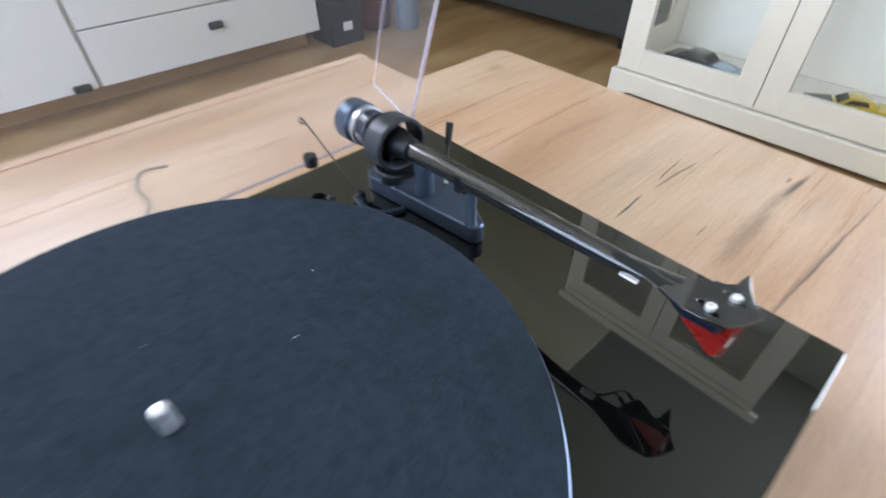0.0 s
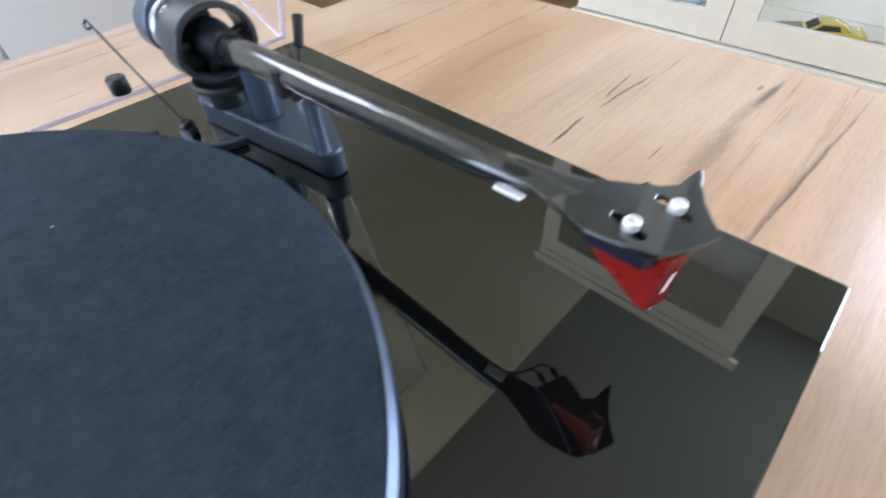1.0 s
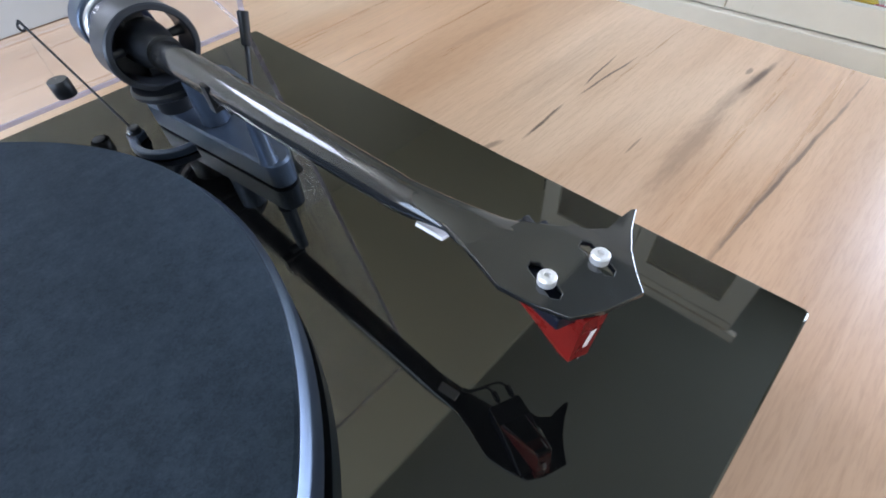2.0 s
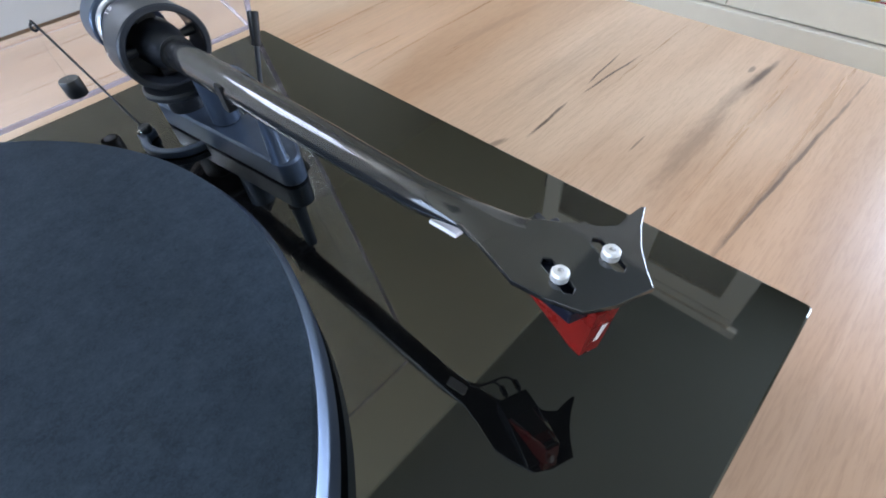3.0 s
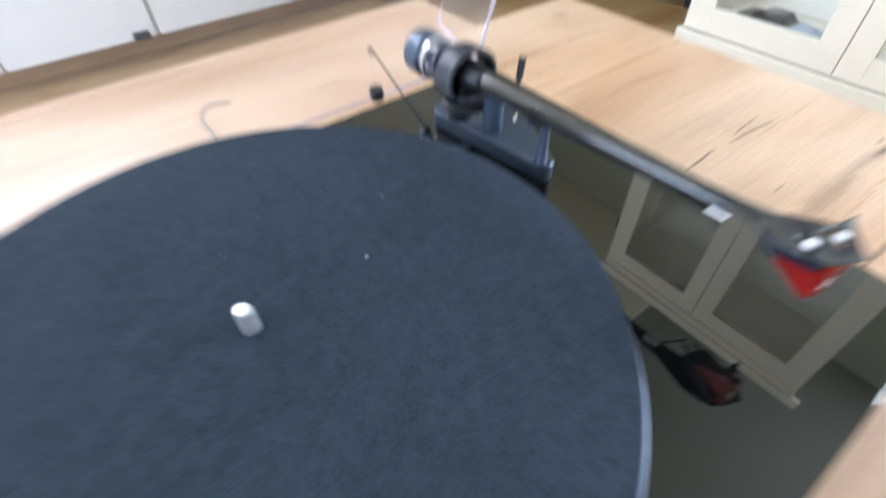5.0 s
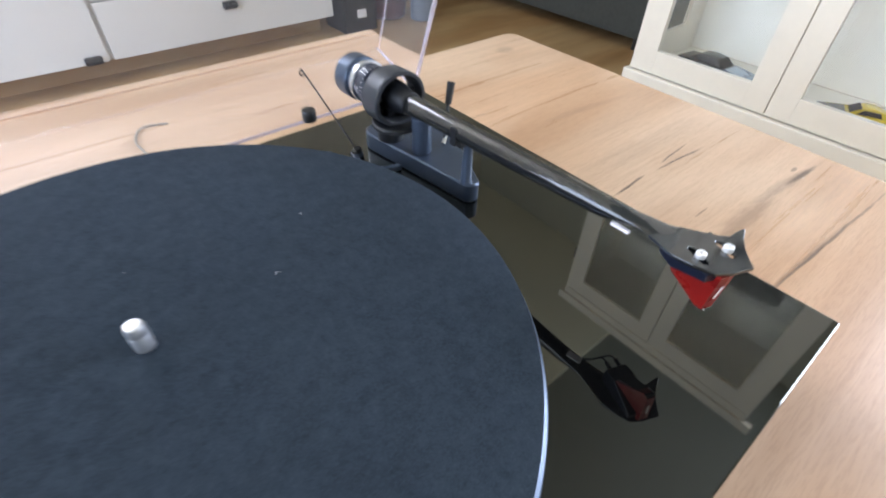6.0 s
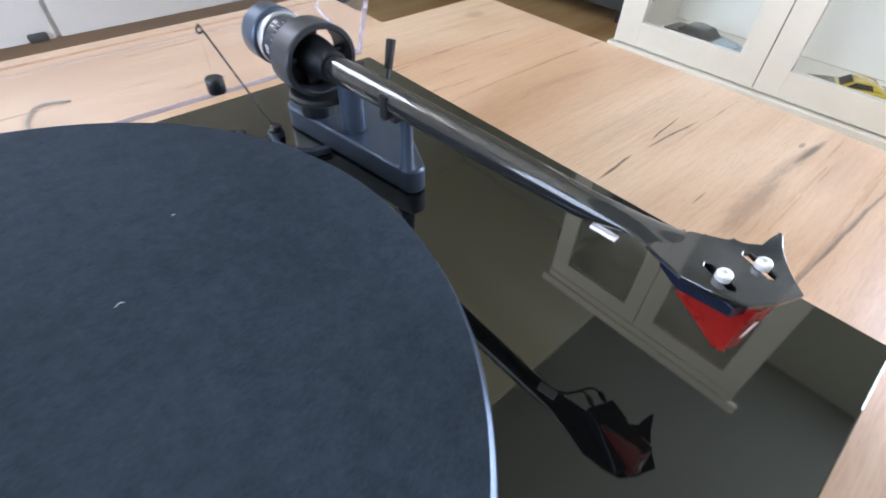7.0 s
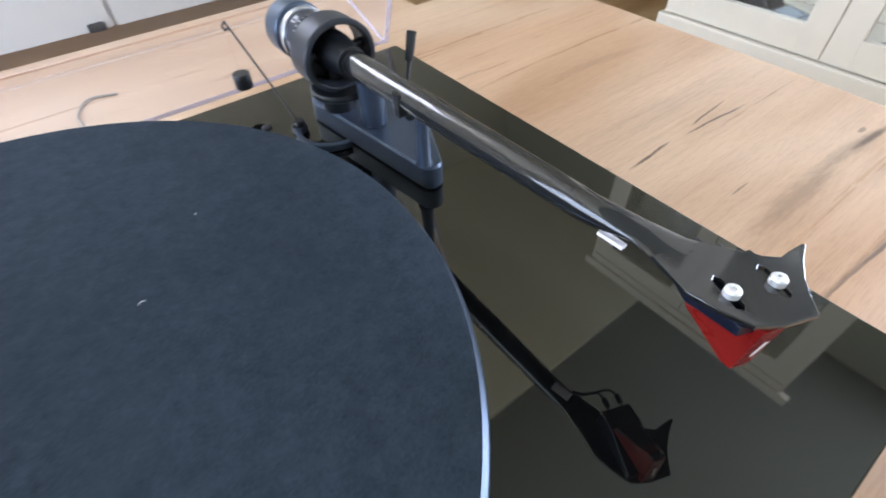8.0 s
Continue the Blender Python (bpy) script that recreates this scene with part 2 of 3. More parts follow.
def plate_with_holes(outline, holes, z0, z1, bevel):
    b = bmesh.new()
    edges = []
    for loop in (outline, *holes):
        vs = [b.verts.new((x, y, z0)) for x, y in loop]
        edges += [b.edges.new((vs[i], vs[(i + 1) % len(vs)])) for i in range(len(vs))]
    bmesh.ops.triangle_fill(b, edges=edges, use_beauty=True)
    rim = [e for e in b.edges if len(e.link_faces) == 1]
    out = bmesh.ops.extrude_face_region(b, geom=b.faces[:])
    top = [g for g in out["geom"] if isinstance(g, bmesh.types.BMVert)]
    bmesh.ops.translate(b, verts=top, vec=(0, 0, z1 - z0))
    bmesh.ops.recalc_face_normals(b, faces=b.faces)
    sharp = [e for e in b.edges if len(e.link_faces) == 2 and e.calc_face_angle(0) > 1.2 and abs(e.verts[0].co.z - e.verts[1].co.z) < 1e-7]
    bmesh.ops.bevel(b, geom=sharp, offset=bevel, segments=2, affect="EDGES", profile=0.5)
    return b


def turned(profile, axis_from, axis_to, seg=48, bm=None):
    """A body of revolution: profile rows (distance along the axis, radius)."""
    b = bm or bmesh.new()
    p, q = Vector(axis_from), Vector(axis_to)
    d = (q - p).normalized()
    side = d.orthogonal().normalized()
    up = d.cross(side)
    rings = []
    for s, r in profile:
        if r < 1e-6:
            rings.append([b.verts.new(p + d * s)])
        else:
            rings.append([b.verts.new(p + d * s + (side * math.cos(a) + up * math.sin(a)) * r) for a in np.linspace(0, 2 * math.pi, seg, endpoint=False)])
    for a, c in zip(rings, rings[1:]):
        for i in range(seg):
            j = (i + 1) % seg
            if len(a) == 1 and len(c) > 1:
                b.faces.new((a[0], c[i], c[j]))
            elif len(c) == 1 and len(a) > 1:
                b.faces.new((a[i], a[j], c[0]))
            elif len(a) > 1:
                b.faces.new((a[i], a[j], c[j], c[i]))
    return b


def rod(p, q, r0, r1=None, seg=20, edge=0.0, bm=None):
    r1 = r0 if r1 is None else r1
    n = (Vector(q) - Vector(p)).length
    e = min(edge, n / 3)
    prof = [(0, 0), (0, r0 - e), (e, r0), (n - e, r1), (n, r1 - e), (n, 0)] if e else [(0, 0), (0, r0), (n, r1), (n, 0)]
    return turned(prof, p, q, seg, bm)


def wire(points, r, seg=8, bm=None, smooth=6):
    """A round wire through points, smoothed by Catmull-Rom."""
    pts = [Vector(p) for p in points]
    if smooth > 1:
        ext = [pts[0] * 2 - pts[1]] + pts + [pts[-1] * 2 - pts[-2]]
        pts = []
        for i in range(1, len(ext) - 2):
            a, b_, c, d = ext[i - 1:i + 3]
            for k in range(smooth):
                s = k / smooth
                pts.append(0.5 * (2 * b_ + (c - a) * s + (2 * a - 5 * b_ + 4 * c - d) * s * s + (3 * b_ - a - 3 * c + d) * s ** 3))
        pts.append(ext[-2])
    b = bm or bmesh.new()
    rings, ref = [], Vector((0.31, 0.17, 0.93)).normalized()
    for i, p in enumerate(pts):
        d = (pts[min(i + 1, len(pts) - 1)] - pts[max(i - 1, 0)]).normalized()
        s = d.cross(ref).normalized()
        u = s.cross(d)
        rings.append([b.verts.new(p + (s * math.cos(a) + u * math.sin(a)) * r) for a in np.linspace(0, 2 * math.pi, seg, endpoint=False)])
    for a, c in zip(rings, rings[1:]):
        for i in range(seg):
            b.faces.new((a[i], a[(i + 1) % seg], c[(i + 1) % seg], c[i]))
    b.faces.new(rings[0]), b.faces.new(rings[-1][::-1])
    return b


def arc(cx, cy, r, a0, a1, n):
    return [(cx + r * math.cos(radians(a)), cy + r * math.sin(radians(a))) for a in np.linspace(a0, a1, n)]


# ---- the room ----
def setting(name, bm, material, label):
    return tagged(part(name, bm, material), label, name.split("_")[0], kind="structure")


setting("floor", box(WEST - 0.2, EAST + 0.2, SOUTH - 0.2, NORTH + 0.2, FLOOR - 0.05, FLOOR), M_FLOOR, "brown oak laminate floor of the living room")
# The ceiling changes from grey to a paler cream at y 0.52.
setting("ceiling", box(WEST - 0.2, EAST + 0.2, SOUTH - 0.2, 0.52, CEIL, CEIL + 0.1), M_CEIL, "grey ceiling")
setting("ceiling_soffit", box(WEST - 0.2, EAST + 0.2, 0.52, NORTH + 0.2, CEIL - 0.03, CEIL + 0.1), M_CEIL2, "cream lowered ceiling strip")
setting("wall_south", box(WEST, EAST, SOUTH - 0.15, SOUTH, FLOOR, CEIL), M_WALL, "cream painted wall")


def wall_with_window(name, window, x0, x1, wy0, wy1, wz0, wz1, material, label):
    b = box(x0, x1, SOUTH, wy0, FLOOR, CEIL)
    box(x0, x1, wy1, NORTH, FLOOR, CEIL, bm=b)
    box(x0, x1, wy0, wy1, FLOOR, wz0, bm=b)
    box(x0, x1, wy0, wy1, wz1, CEIL, bm=b)
    setting(name, b, material, label)
    w = thing(window, ((x0 + x1) / 2, wy0, wz0), "white framed window letting daylight in", "window", kind="structure")
    xm, f = (x0 + x1) / 2, 0.05
    ym = (wy0 + wy1) / 2
    for y0, y1, z0, z1 in ((wy0, wy1, wz0, wz0 + f), (wy0, wy1, wz1 - f, wz1), (wy0, wy0 + f, wz0 + f, wz1 - f), (wy1 - f, wy1, wz0 + f, wz1 - f), (ym - f / 2, ym + f / 2, wz0 + f, wz1 - f)):
        part("window_frame", box(xm - 0.03, xm + 0.03, y0, y1, z0, z1, 0.004), M_BULB, w)
    for y0, y1 in ((wy0 + f, ym - f / 2), (ym + f / 2, wy1 - f)):
        pane = part("pane", box(xm - 0.004, xm + 0.004, y0, y1, wz0 + f, wz1 - f), M_GLASS, w)
        pane.visible_shadow = False


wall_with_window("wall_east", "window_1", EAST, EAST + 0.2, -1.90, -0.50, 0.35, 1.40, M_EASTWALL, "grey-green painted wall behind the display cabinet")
wall_with_window("wall_west", "window_2", WEST - 0.2, WEST, -0.80, 1.40, 0.05, 1.55, M_WALL, "cream painted wall with a wide window")


def north_wall():
    x0, x1, z0, z1, y = -0.90, 0.0, 1.15, 1.95, NORTH
    b = box(WEST, x0, y, y + 0.2, FLOOR, CEIL)
    box(x1, EAST, y, y + 0.2, FLOOR, CEIL, bm=b)
    box(x0, x1, y, y + 0.2, FLOOR, z0, bm=b)
    box(x0, x1, y, y + 0.2, z1, CEIL, bm=b)
    setting("wall_north", b, M_WALL, "cream painted wall behind the white sideboard")
    w = thing("window_3", (x0, y + 0.1, z0), "white framed window above the sideboard", "window", kind="structure")
    f, xm = 0.05, (x0 + x1) / 2
    for a, c, d, e in ((x0, x1, z0, z0 + f), (x0, x1, z1 - f, z1), (x0, x0 + f, z0 + f, z1 - f), (x1 - f, x1, z0 + f, z1 - f), (xm - f / 2, xm + f / 2, z0 + f, z1 - f)):
        part("window_frame", box(a, c, y + 0.07, y + 0.13, d, e, 0.004), M_BULB, w)
    for a, c in ((x0 + f, xm - f / 2), (xm + f / 2, x1 - f)):
        part("pane", box(a, c, y + 0.096, y + 0.104, z0 + f, z1 - f), M_GLASS, w).visible_shadow = False


north_wall()


# ---- coffee table ----
def coffee_table():
    t = thing("coffee_table", (0, 0, FLOOR), "low coffee table with a light oak laminate top", "table")
    outline = [(-0.75, -0.42), (0.484, -0.42), (0.5035, 0.0)] + arc(0.4955, 0.325, 0.015, 0, 90, 6) + [(0.350, 0.340), (0.350, 0.4460), (-0.75, 0.4460)]
    part("tabletop", prism(outline, TABLE - 0.028, TABLE, 0.0012), M_TABLE, t)
    part("edging", box(-0.75, 0.350, 0.4468, 0.4630, TABLE - 0.028, TABLE + 0.0015, 0.0016), M_TABLE, t, "pale rounded edging strip")
    for x in (-0.68, 0.40):
        for y in (-0.35, 0.26):
            part("leg", box(x, x + 0.06, y, y + 0.06, FLOOR, TABLE - 0.028, 0.003), M_TABLE, t)


coffee_table()

# ---- turntable ----
CX, CY = -0.046, 0.006
turntable = thing("turntable", (0, 0, TABLE), "black gloss turntable with its clear dust cover open", "turntable")


def rounded_plate(x0, x1, y0, y1, r, z0, z1, bevel):
    p = arc(x1 - r, y1 - r, r, 0, 90, 4) + arc(x0 + r, y1 - r, r, 90, 180, 4) + arc(x0 + r, y0 + r, r, 180, 270, 4) + arc(x1 - r, y0 + r, r, 270, 360, 4)
    return prism(p, z0, z1, bevel)


part("plinth", rounded_plate(-0.2075, 0.2080, -0.1610, 0.16, 0.0022, -0.026, 0.0008, 0.0008), M_GLOSS, turntable, "mirror-gloss black plinth")
for x in (-0.165, 0.165):
    for y in (-0.12, 0.12):
        part("foot", turned([(0, 0), (0, 0.017), (0.002, 0.019), (0.020, 0.019), (0.029, 0.015), (0.029, 0)], (x, y, TABLE), (x, y, 0), 28), M_RUBBER, turntable, smooth=40)
platter = part("platter", turned([(0, 0), (0, 0.142), (0.001, 0.1500), (0.0015, 0.1522), (0.0128, 0.1522), (0.0140, 0.1516), (0.0158, 0.1500), (0.0160, 0.149), (0.0160, 0)], (CX, CY, 0.004), (CX, CY, 1), 160), M_PLATTER, turntable, "silver metal platter rim", 30)
part("spindle", turned([(0, 0), (0, 0.0038), (0.0070, 0.0038), (0.0074, 0.0036), (0.0078, 0.0038), (0.0108, 0.0038), (0.0122, 0.0033), (0.0125, 0.0026), (0.0125, 0)], (CX, CY, 0.0222), (CX, CY, 1), 28), M_SPINDLE, platter, "bright steel spindle", 40)
part("bearing", rod((CX, CY, -0.002), (CX, CY, 0.006), 0.03, seg=32), M_MATBLACK, turntable)

slipmat = tagged(part("slipmat", turned([(0, 0.0043), (0, 0.1492), (0.0006, 0.1499), (0.0018, 0.1499), (0.0024, 0.1492), (0.0024, 0.0043)], (CX, CY, 0.0200), (CX, CY, 1), 160), M_FELT, smooth=40),
                 "black felt slipmat lying on the platter", "slipmat")


def tonearm():
    P = Vector((0.1272, 0.0865, 0.0456))
    N = Vector((0.1275, -0.0845, 0.0525))
    d = (N - P).normalized()
    side = Vector((-d.y, d.x, 0)).normalized()
    up = Vector((0, 0, 1))
    poly = arc(0.1355, 0.0225, 0.0058, 190, 330, 28) + [(0.160, 0.060), (0.163, 0.100)] + arc(0.153, 0.106, 0.010, 0, 90, 14) + arc(0.129, 0.106, 0.010, 90, 188, 14)
    base = part("arm_base", prism(poly, 0.0009, 0.0135, 0.0010, 1), M_SATIN, turntable, "satin dark metal tonearm base")
    curve = arc(0.1215, 0.0925, 0.0206, 172, 270, 26) + arc(0.1215, 0.0925, 0.0172, 270, 176, 26) + [(0.1060, 0.0985)] + arc(0.1070, 0.1030, 0.0042, -20, 200, 14)
    part("wire_bracket", prism(curve, 0.0009, 0.0048, 0.0005, 1), M_SATIN, base, "curved dark metal bracket")
    part("pillar", turned([(0, 0), (0, 0.0085), (0.0134, 0.0085), (0.0134, 0)], (P.x + 0.001, P.y + 0.006, 0.0135), (P.x + 0.001, P.y + 0.006, 1), 32), M_MATBLACK, base, smooth=35)
    part("lift_cylinder", rod((0.1335, 0.0660, 0.0135), (0.1335, 0.0660, 0.0375), 0.0063, seg=36, edge=0.0007), M_SATIN, base, smooth=35)
    part("rest_post", turned([(0, 0), (0, 0.0040), (0.0012, 0.0034), (0.022, 0.0027), (0.026, 0.0027), (0.026, 0)], (0.1325, 0.0225, 0.0135), (0.1325, 0.0225, 1), 24), M_SATIN, base, smooth=35)
    clip = prism([(-0.0056, 0.0), (-0.0056, 0.0100), (-0.0043, 0.0100), (-0.0043, 0.0022), (0.0043, 0.0022), (0.0043, 0.0060), (0.0056, 0.0060), (0.0056, 0.0)], -0.0022, 0.0022, 0.0003)
    clip.transform(Matrix.Translation((0.1268, 0.0235, 0.0415)) @ Matrix.Rotation(radians(90), 4, "X"))
    box(0.1260, 0.1345, 0.0220, 0.0250, 0.0380, 0.0412, 0.0005, bm=clip)
    part("rest_clip", clip, M_MATBLACK, base)
    # cue lever with its black knob
    lev = rod((0.1530, 0.0670, 0.0140), (0.1640, 0.0765, 0.0345), 0.0011, seg=12)
    part("cue_lever", lev, M_RINGMETAL, base, "thin dark cue lever", 40)
    part("lever_knob", rod((0.1632, 0.0760, 0.0330), (0.1685, 0.0795, 0.0460), 0.0022, 0.0026, 20, 0.0004), M_MATBLACK, base, smooth=40)
    part("lever_pin", rod((0.1480, 0.0620, 0.0150), (0.1560, 0.0690, 0.0150), 0.0014, seg=14), M_CHROME, base, smooth=40)
    # gimbal ring round the bearing
    ring = turned([(-0.0068, 0.0156), (-0.0074, 0.0162), (-0.0074, 0.0180), (-0.0066, 0.0187), (0.0078, 0.0187), (0.0086, 0.0180), (0.0086, 0.0162), (0.0080, 0.0156), (-0.0068, 0.0156)], P, P + d, 72)
    for v in ring.verts:
        v.co.z = P.z - 0.0006 + (v.co.z - P.z) * 0.90
    part("gimbal_ring", ring, M_RINGMETAL, base, "matt black gimbal ring", 30)
    shield = prism([(0.0, 0.0)] + arc(0, 0, 0.0158, 112, 322, 30), 0, 0.0012, 0.0002)
    for v in shield.verts:
        v.co.y *= 0.90
    shield.transform(Matrix.Translation(P - d * 0.0070 - up * 0.0006) @ Matrix(((side.x, 0, d.x, 0), (side.y, 0, d.y, 0), (0, 1, 0, 0), (0, 0, 0, 1))))
    part("bearing_shield", shield, M_MATBLACK, base, "black plate closing the ring's rear")
    yoke = box(-0.0042, 0.0042, -0.0030, 0.0030, -0.0140, 0.0140, 0.0015)
    yoke.transform(Matrix.Translation(P - d * 0.0035) @ Matrix(((side.x, -d.x, 0, 0), (side.y, -d.y, 0, 0), (0, 0, 1, 0), (0, 0, 0, 1))))
    part("bearing_yoke", yoke, M_MATBLACK, base, "black upright yoke inside the ring")
    part("yoke_disc", turned([(0, 0), (0, 0.0140), (0.0010, 0.0153), (0.0026, 0.0153), (0.0036, 0.0143), (0.0036, 0)], (P.x - 0.0005, P.y - 0.0030, 0.0268), (P.x - 0.0005, P.y - 0.0030, 1), 48), M_MATBLACK, base, "flat black disc under the ring", 35)
    for s in (-1, 1):
        part("bearing_screw", rod(P + side * s * 0.0090, P + side * s * 0.0160, 0.0016, 0.0022, 16), M_RINGMETAL, base, smooth=40)
    # the arm itself
    length = (N - P).length
    arm = part("arm_tube", turned([(0.006, 0), (0.006, 0.0056), (0.010, 0.0060), (0.030, 0.0060), (length * 0.6, 0.0055), (length - 0.022, 0.0048), (length - 0.022, 0)], P, N, 32), M_CARBON, turntable, "tapered glossy carbon tonearm tube", 30)
    part("bearing_block", turned([(-0.013, 0), (-0.013, 0.0090), (-0.005, 0.0096), (0.000, 0.0096), (0.005, 0.0092), (0.0100, 0.0080), (0.0140, 0.0072), (0.0190, 0.0070), (0.0190, 0)], P, N, 36), M_MATBLACK, arm, "black bearing cone", 30)
    back = P - d * 0.0165
    part("rear_stub", turned([(0, 0), (0, 0.0042), (0.044, 0.0042), (0.044, 0)], P - d * 0.006, P - d, 24), M_MATBLACK, arm, smooth=40)
    part("dial_ring", turned([(0, 0.0045), (0, 0.0115), (0.001, 0.0122), (0.0085, 0.0122), (0.0090, 0.0118), (0.0090, 0.0045)], back, back - d, 64), M_BODY, arm, "dark blue-black stylus force dial", 30)
    part("dial_collar", turned([(0, 0.0045), (0, 0.0128), (0.0006, 0.0134), (0.0034, 0.0134), (0.0040, 0.0128), (0.0040, 0.0045)], back - d * 0.0092, P - d, 64), M_STEEL, arm, "silver collar", 30)
    weight = part("counterweight", turned([(0, 0.0045), (0, 0.0124), (0.0030, 0.0124), (0.0034, 0.0136), (0.0042, 0.0142), (0.0160, 0.0142), (0.0172, 0.0132), (0.0172, 0.0)], back - d * 0.0134, P - d, 72), M_SATIN, arm, "grey metal counterweight", 30)
    # scale marks and the number on the dial
    marks = bmesh.new()
    for i in range(30):
        a = 2 * math.pi * i / 30
        n = (side * math.cos(a) + up * math.sin(a))
        u = n.cross(d)
        long = 0.0030 if i % 5 == 0 else 0.0018
        o = back - d * 0.0002 + n * 0.01235
        vs = [marks.verts.new(o + u * s * 0.00012 - d * k) for s, k in ((-1, 0), (1, 0), (1, long), (-1, long))]
        marks.faces.new(vs)
    part("dial_marks", marks, M_WHITE, arm)
    for text, ang in (("15", 58), ("20", 118), ("10", -2)):
        cu = bpy.data.curves.new("numeral", "FONT")
        cu.body, cu.size, cu.align_x, cu.align_y, cu.extrude = text, 0.0048, "CENTER", "CENTER", 0.00005
        ob = new("numeral", cu)
        a = radians(ang)
        n = (-side * math.cos(a) + up * math.sin(a)).normalized()
        right = d.cross(n)
        o = back - d * 0.0058 + n * 0.0124
        flat = Matrix((( -right.x, -d.x, n.x, o.x), (-right.y, -d.y, n.y, o.y), (-right.z, -d.z, n.z, o.z), (0, 0, 0, 1)))
        me = bpy.data.meshes.new_from_object(ob)
        bpy.data.objects.remove(ob)
        me.transform(flat)
        me.materials.append(M_WHITE)
        num = new("numeral", me)
        num.parent = arm
    # headshell, turned inward
    M = Vector((0.1325, -0.1137, 0))
    f, r = Vector((-0.385, -0.923, 0)).normalized(), Vector((0.923, -0.385, 0)).normalized()

    def at(u, v, z=0.0):
        return M + f * u + r * v + Vector((0, 0, z))

    outline = [(-0.0164, -0.0170), (-0.0038, -0.0157), (0.0030, -0.0118), (0.0092, -0.0068), (0.0108, 0.0000), (0.0106, 0.0092),
               (0.0060, 0.0112), (0.0010, 0.0140), (-0.0040, 0.0180), (-0.0085, 0.0228), (-0.0092, 0.0220), (-0.0080, 0.0170), (-0.0068, 0.0135), (-0.0085, 0.0095), (-0.0098, 0.0082), (-0.0112, 0.0080), (-0.0112, 0.0058), (-0.0171, -0.0018)]
    slots = [[(-0.0050, v - 0.0013), (-0.0060, v), (-0.0050, v + 0.0013), (0.0036, v + 0.0013), (0.0046, v), (0.0036, v - 0.0013)] for v in (-0.00635, 0.00635)]
    shell = plate_with_holes([tuple(at(u, v)[:2]) for u, v in outline], [[tuple(at(u, v)[:2]) for u, v in q] for q in slots], 0.0529, 0.0545, 0.0003)
    part("headshell", shell, M_CARBON, arm, "flat carbon headshell with a finger lift")
    # the round tube flattens into the headshell
    tail = P + d * (length - 0.0222)
    cuts = [(tail - side * 0.0048, tail + side * 0.0048, 0.0048), (tail - side * 0.0047 + d * 0.006, tail + side * 0.0046 + d * 0.006, 0.0046)]
    cuts = [(b, a, h) if (a - b).dot(r) > 0 else (a, b, h) for a, b, h in cuts]
    cuts += [(Vector((0.1231, -0.0735, 0.0523)), Vector((0.1326, -0.0740, 0.0523)), 0.0042), (Vector((0.1236, -0.0775, 0.0527)), Vector((0.1333, -0.0790, 0.0527)), 0.0034), (Vector((0.1241, -0.0812, 0.0530)), Vector((0.1342, -0.0838, 0.0530)), 0.0026)]
    for (lu, lv), (ru, rv), z, h in (((-0.0235, -0.0185), (-0.0245, -0.0074), 0.0533, 0.0019),
                                     ((-0.0190, -0.0178), (-0.0200, -0.0044), 0.0535, 0.0013), ((-0.0150, -0.0167), (-0.0160, -0.0006), 0.0537, 0.0009), ((-0.0115, -0.0160), (-0.0116, 0.0050), 0.0537, 0.0006)):
        cuts.append((at(lu, lv, z), at(ru, rv, z), h))
    neck, loops = bmesh.new(), []
    for a, b, h in cuts:
        mid, half = (a + b) / 2, (b - a) / 2
        loops.append([neck.verts.new(mid + half * math.cos(k * math.pi / 14) + up * h * math.sin(k * math.pi / 14)) for k in range(28)])
    for p, q in zip(loops, loops[1:]):
        for k in range(28):
            neck.faces.new((p[k], p[(k + 1) % 28], q[(k + 1) % 28], q[k]))
    neck.faces.new(loops[0][::-1]), neck.faces.new(loops[-1])
    bmesh.ops.recalc_face_normals(neck, faces=neck.faces)
    part("neck", neck, M_CARBON, arm, "carbon neck flaring into the headshell", 60)
    for v in (-0.00635, 0.00635):
        scr = turned([(0, 0), (0, 0.0020), (0.0017, 0.0020), (0.0022, 0.0016), (0.0023, 0.0007), (0.0016, 0.0006), (0.0016, 0)], at(0, v, 0.0546), at(0, v, 1), 28)
        part("screw", scr, M_SCREW, arm, "bright slotted mounting screw", 35)
    body = prism([(-0.0165, 0.0524), (0.0078, 0.0524), (0.0078, 0.0490), (-0.0084, 0.0422), (-0.0165, 0.0436)], -0.0044, 0.0086, 0.0005)
    body.transform(Matrix.Rotation(radians(90), 4, "X"))
    place = Matrix(((f.x, r.x, 0, M.x), (f.y, r.y, 0, M.y), (0, 0, 1, 0), (0, 0, 0, 1)))
    body.transform(place)
    part("cartridge_body", body, M_BODY, arm, "blue-black cartridge body")
    red = bmesh.new()
    prof = [(-0.0082, 0.0418), (0.0080, 0.0487), (0.0082, 0.0524), (0.0102, 0.0524), (0.0090, 0.0340), (0.0060, 0.0333), (-0.0078, 0.0410)]
    lay = prism(prof, -0.0022, 0.0094, 0.0004)
    lay.transform(Matrix.Rotation(radians(90), 4, "X"))
    for v in lay.verts:
        left = v.co.y < -0.004
        v.co.y *= 1 - 0.36 * min(1, max(0, (0.0450 - v.co.z) / 0.0110))
        if left:
            k = min(1, max(0, (v.co.x + 0.006) / 0.015))
            v.co.y += k * (-0.0038 - v.co.y)
    lay.transform(place)
    part("stylus_guard", joined(red, lay), M_RED, arm, "red wedge-shaped stylus guard")
    under = bmesh.new()
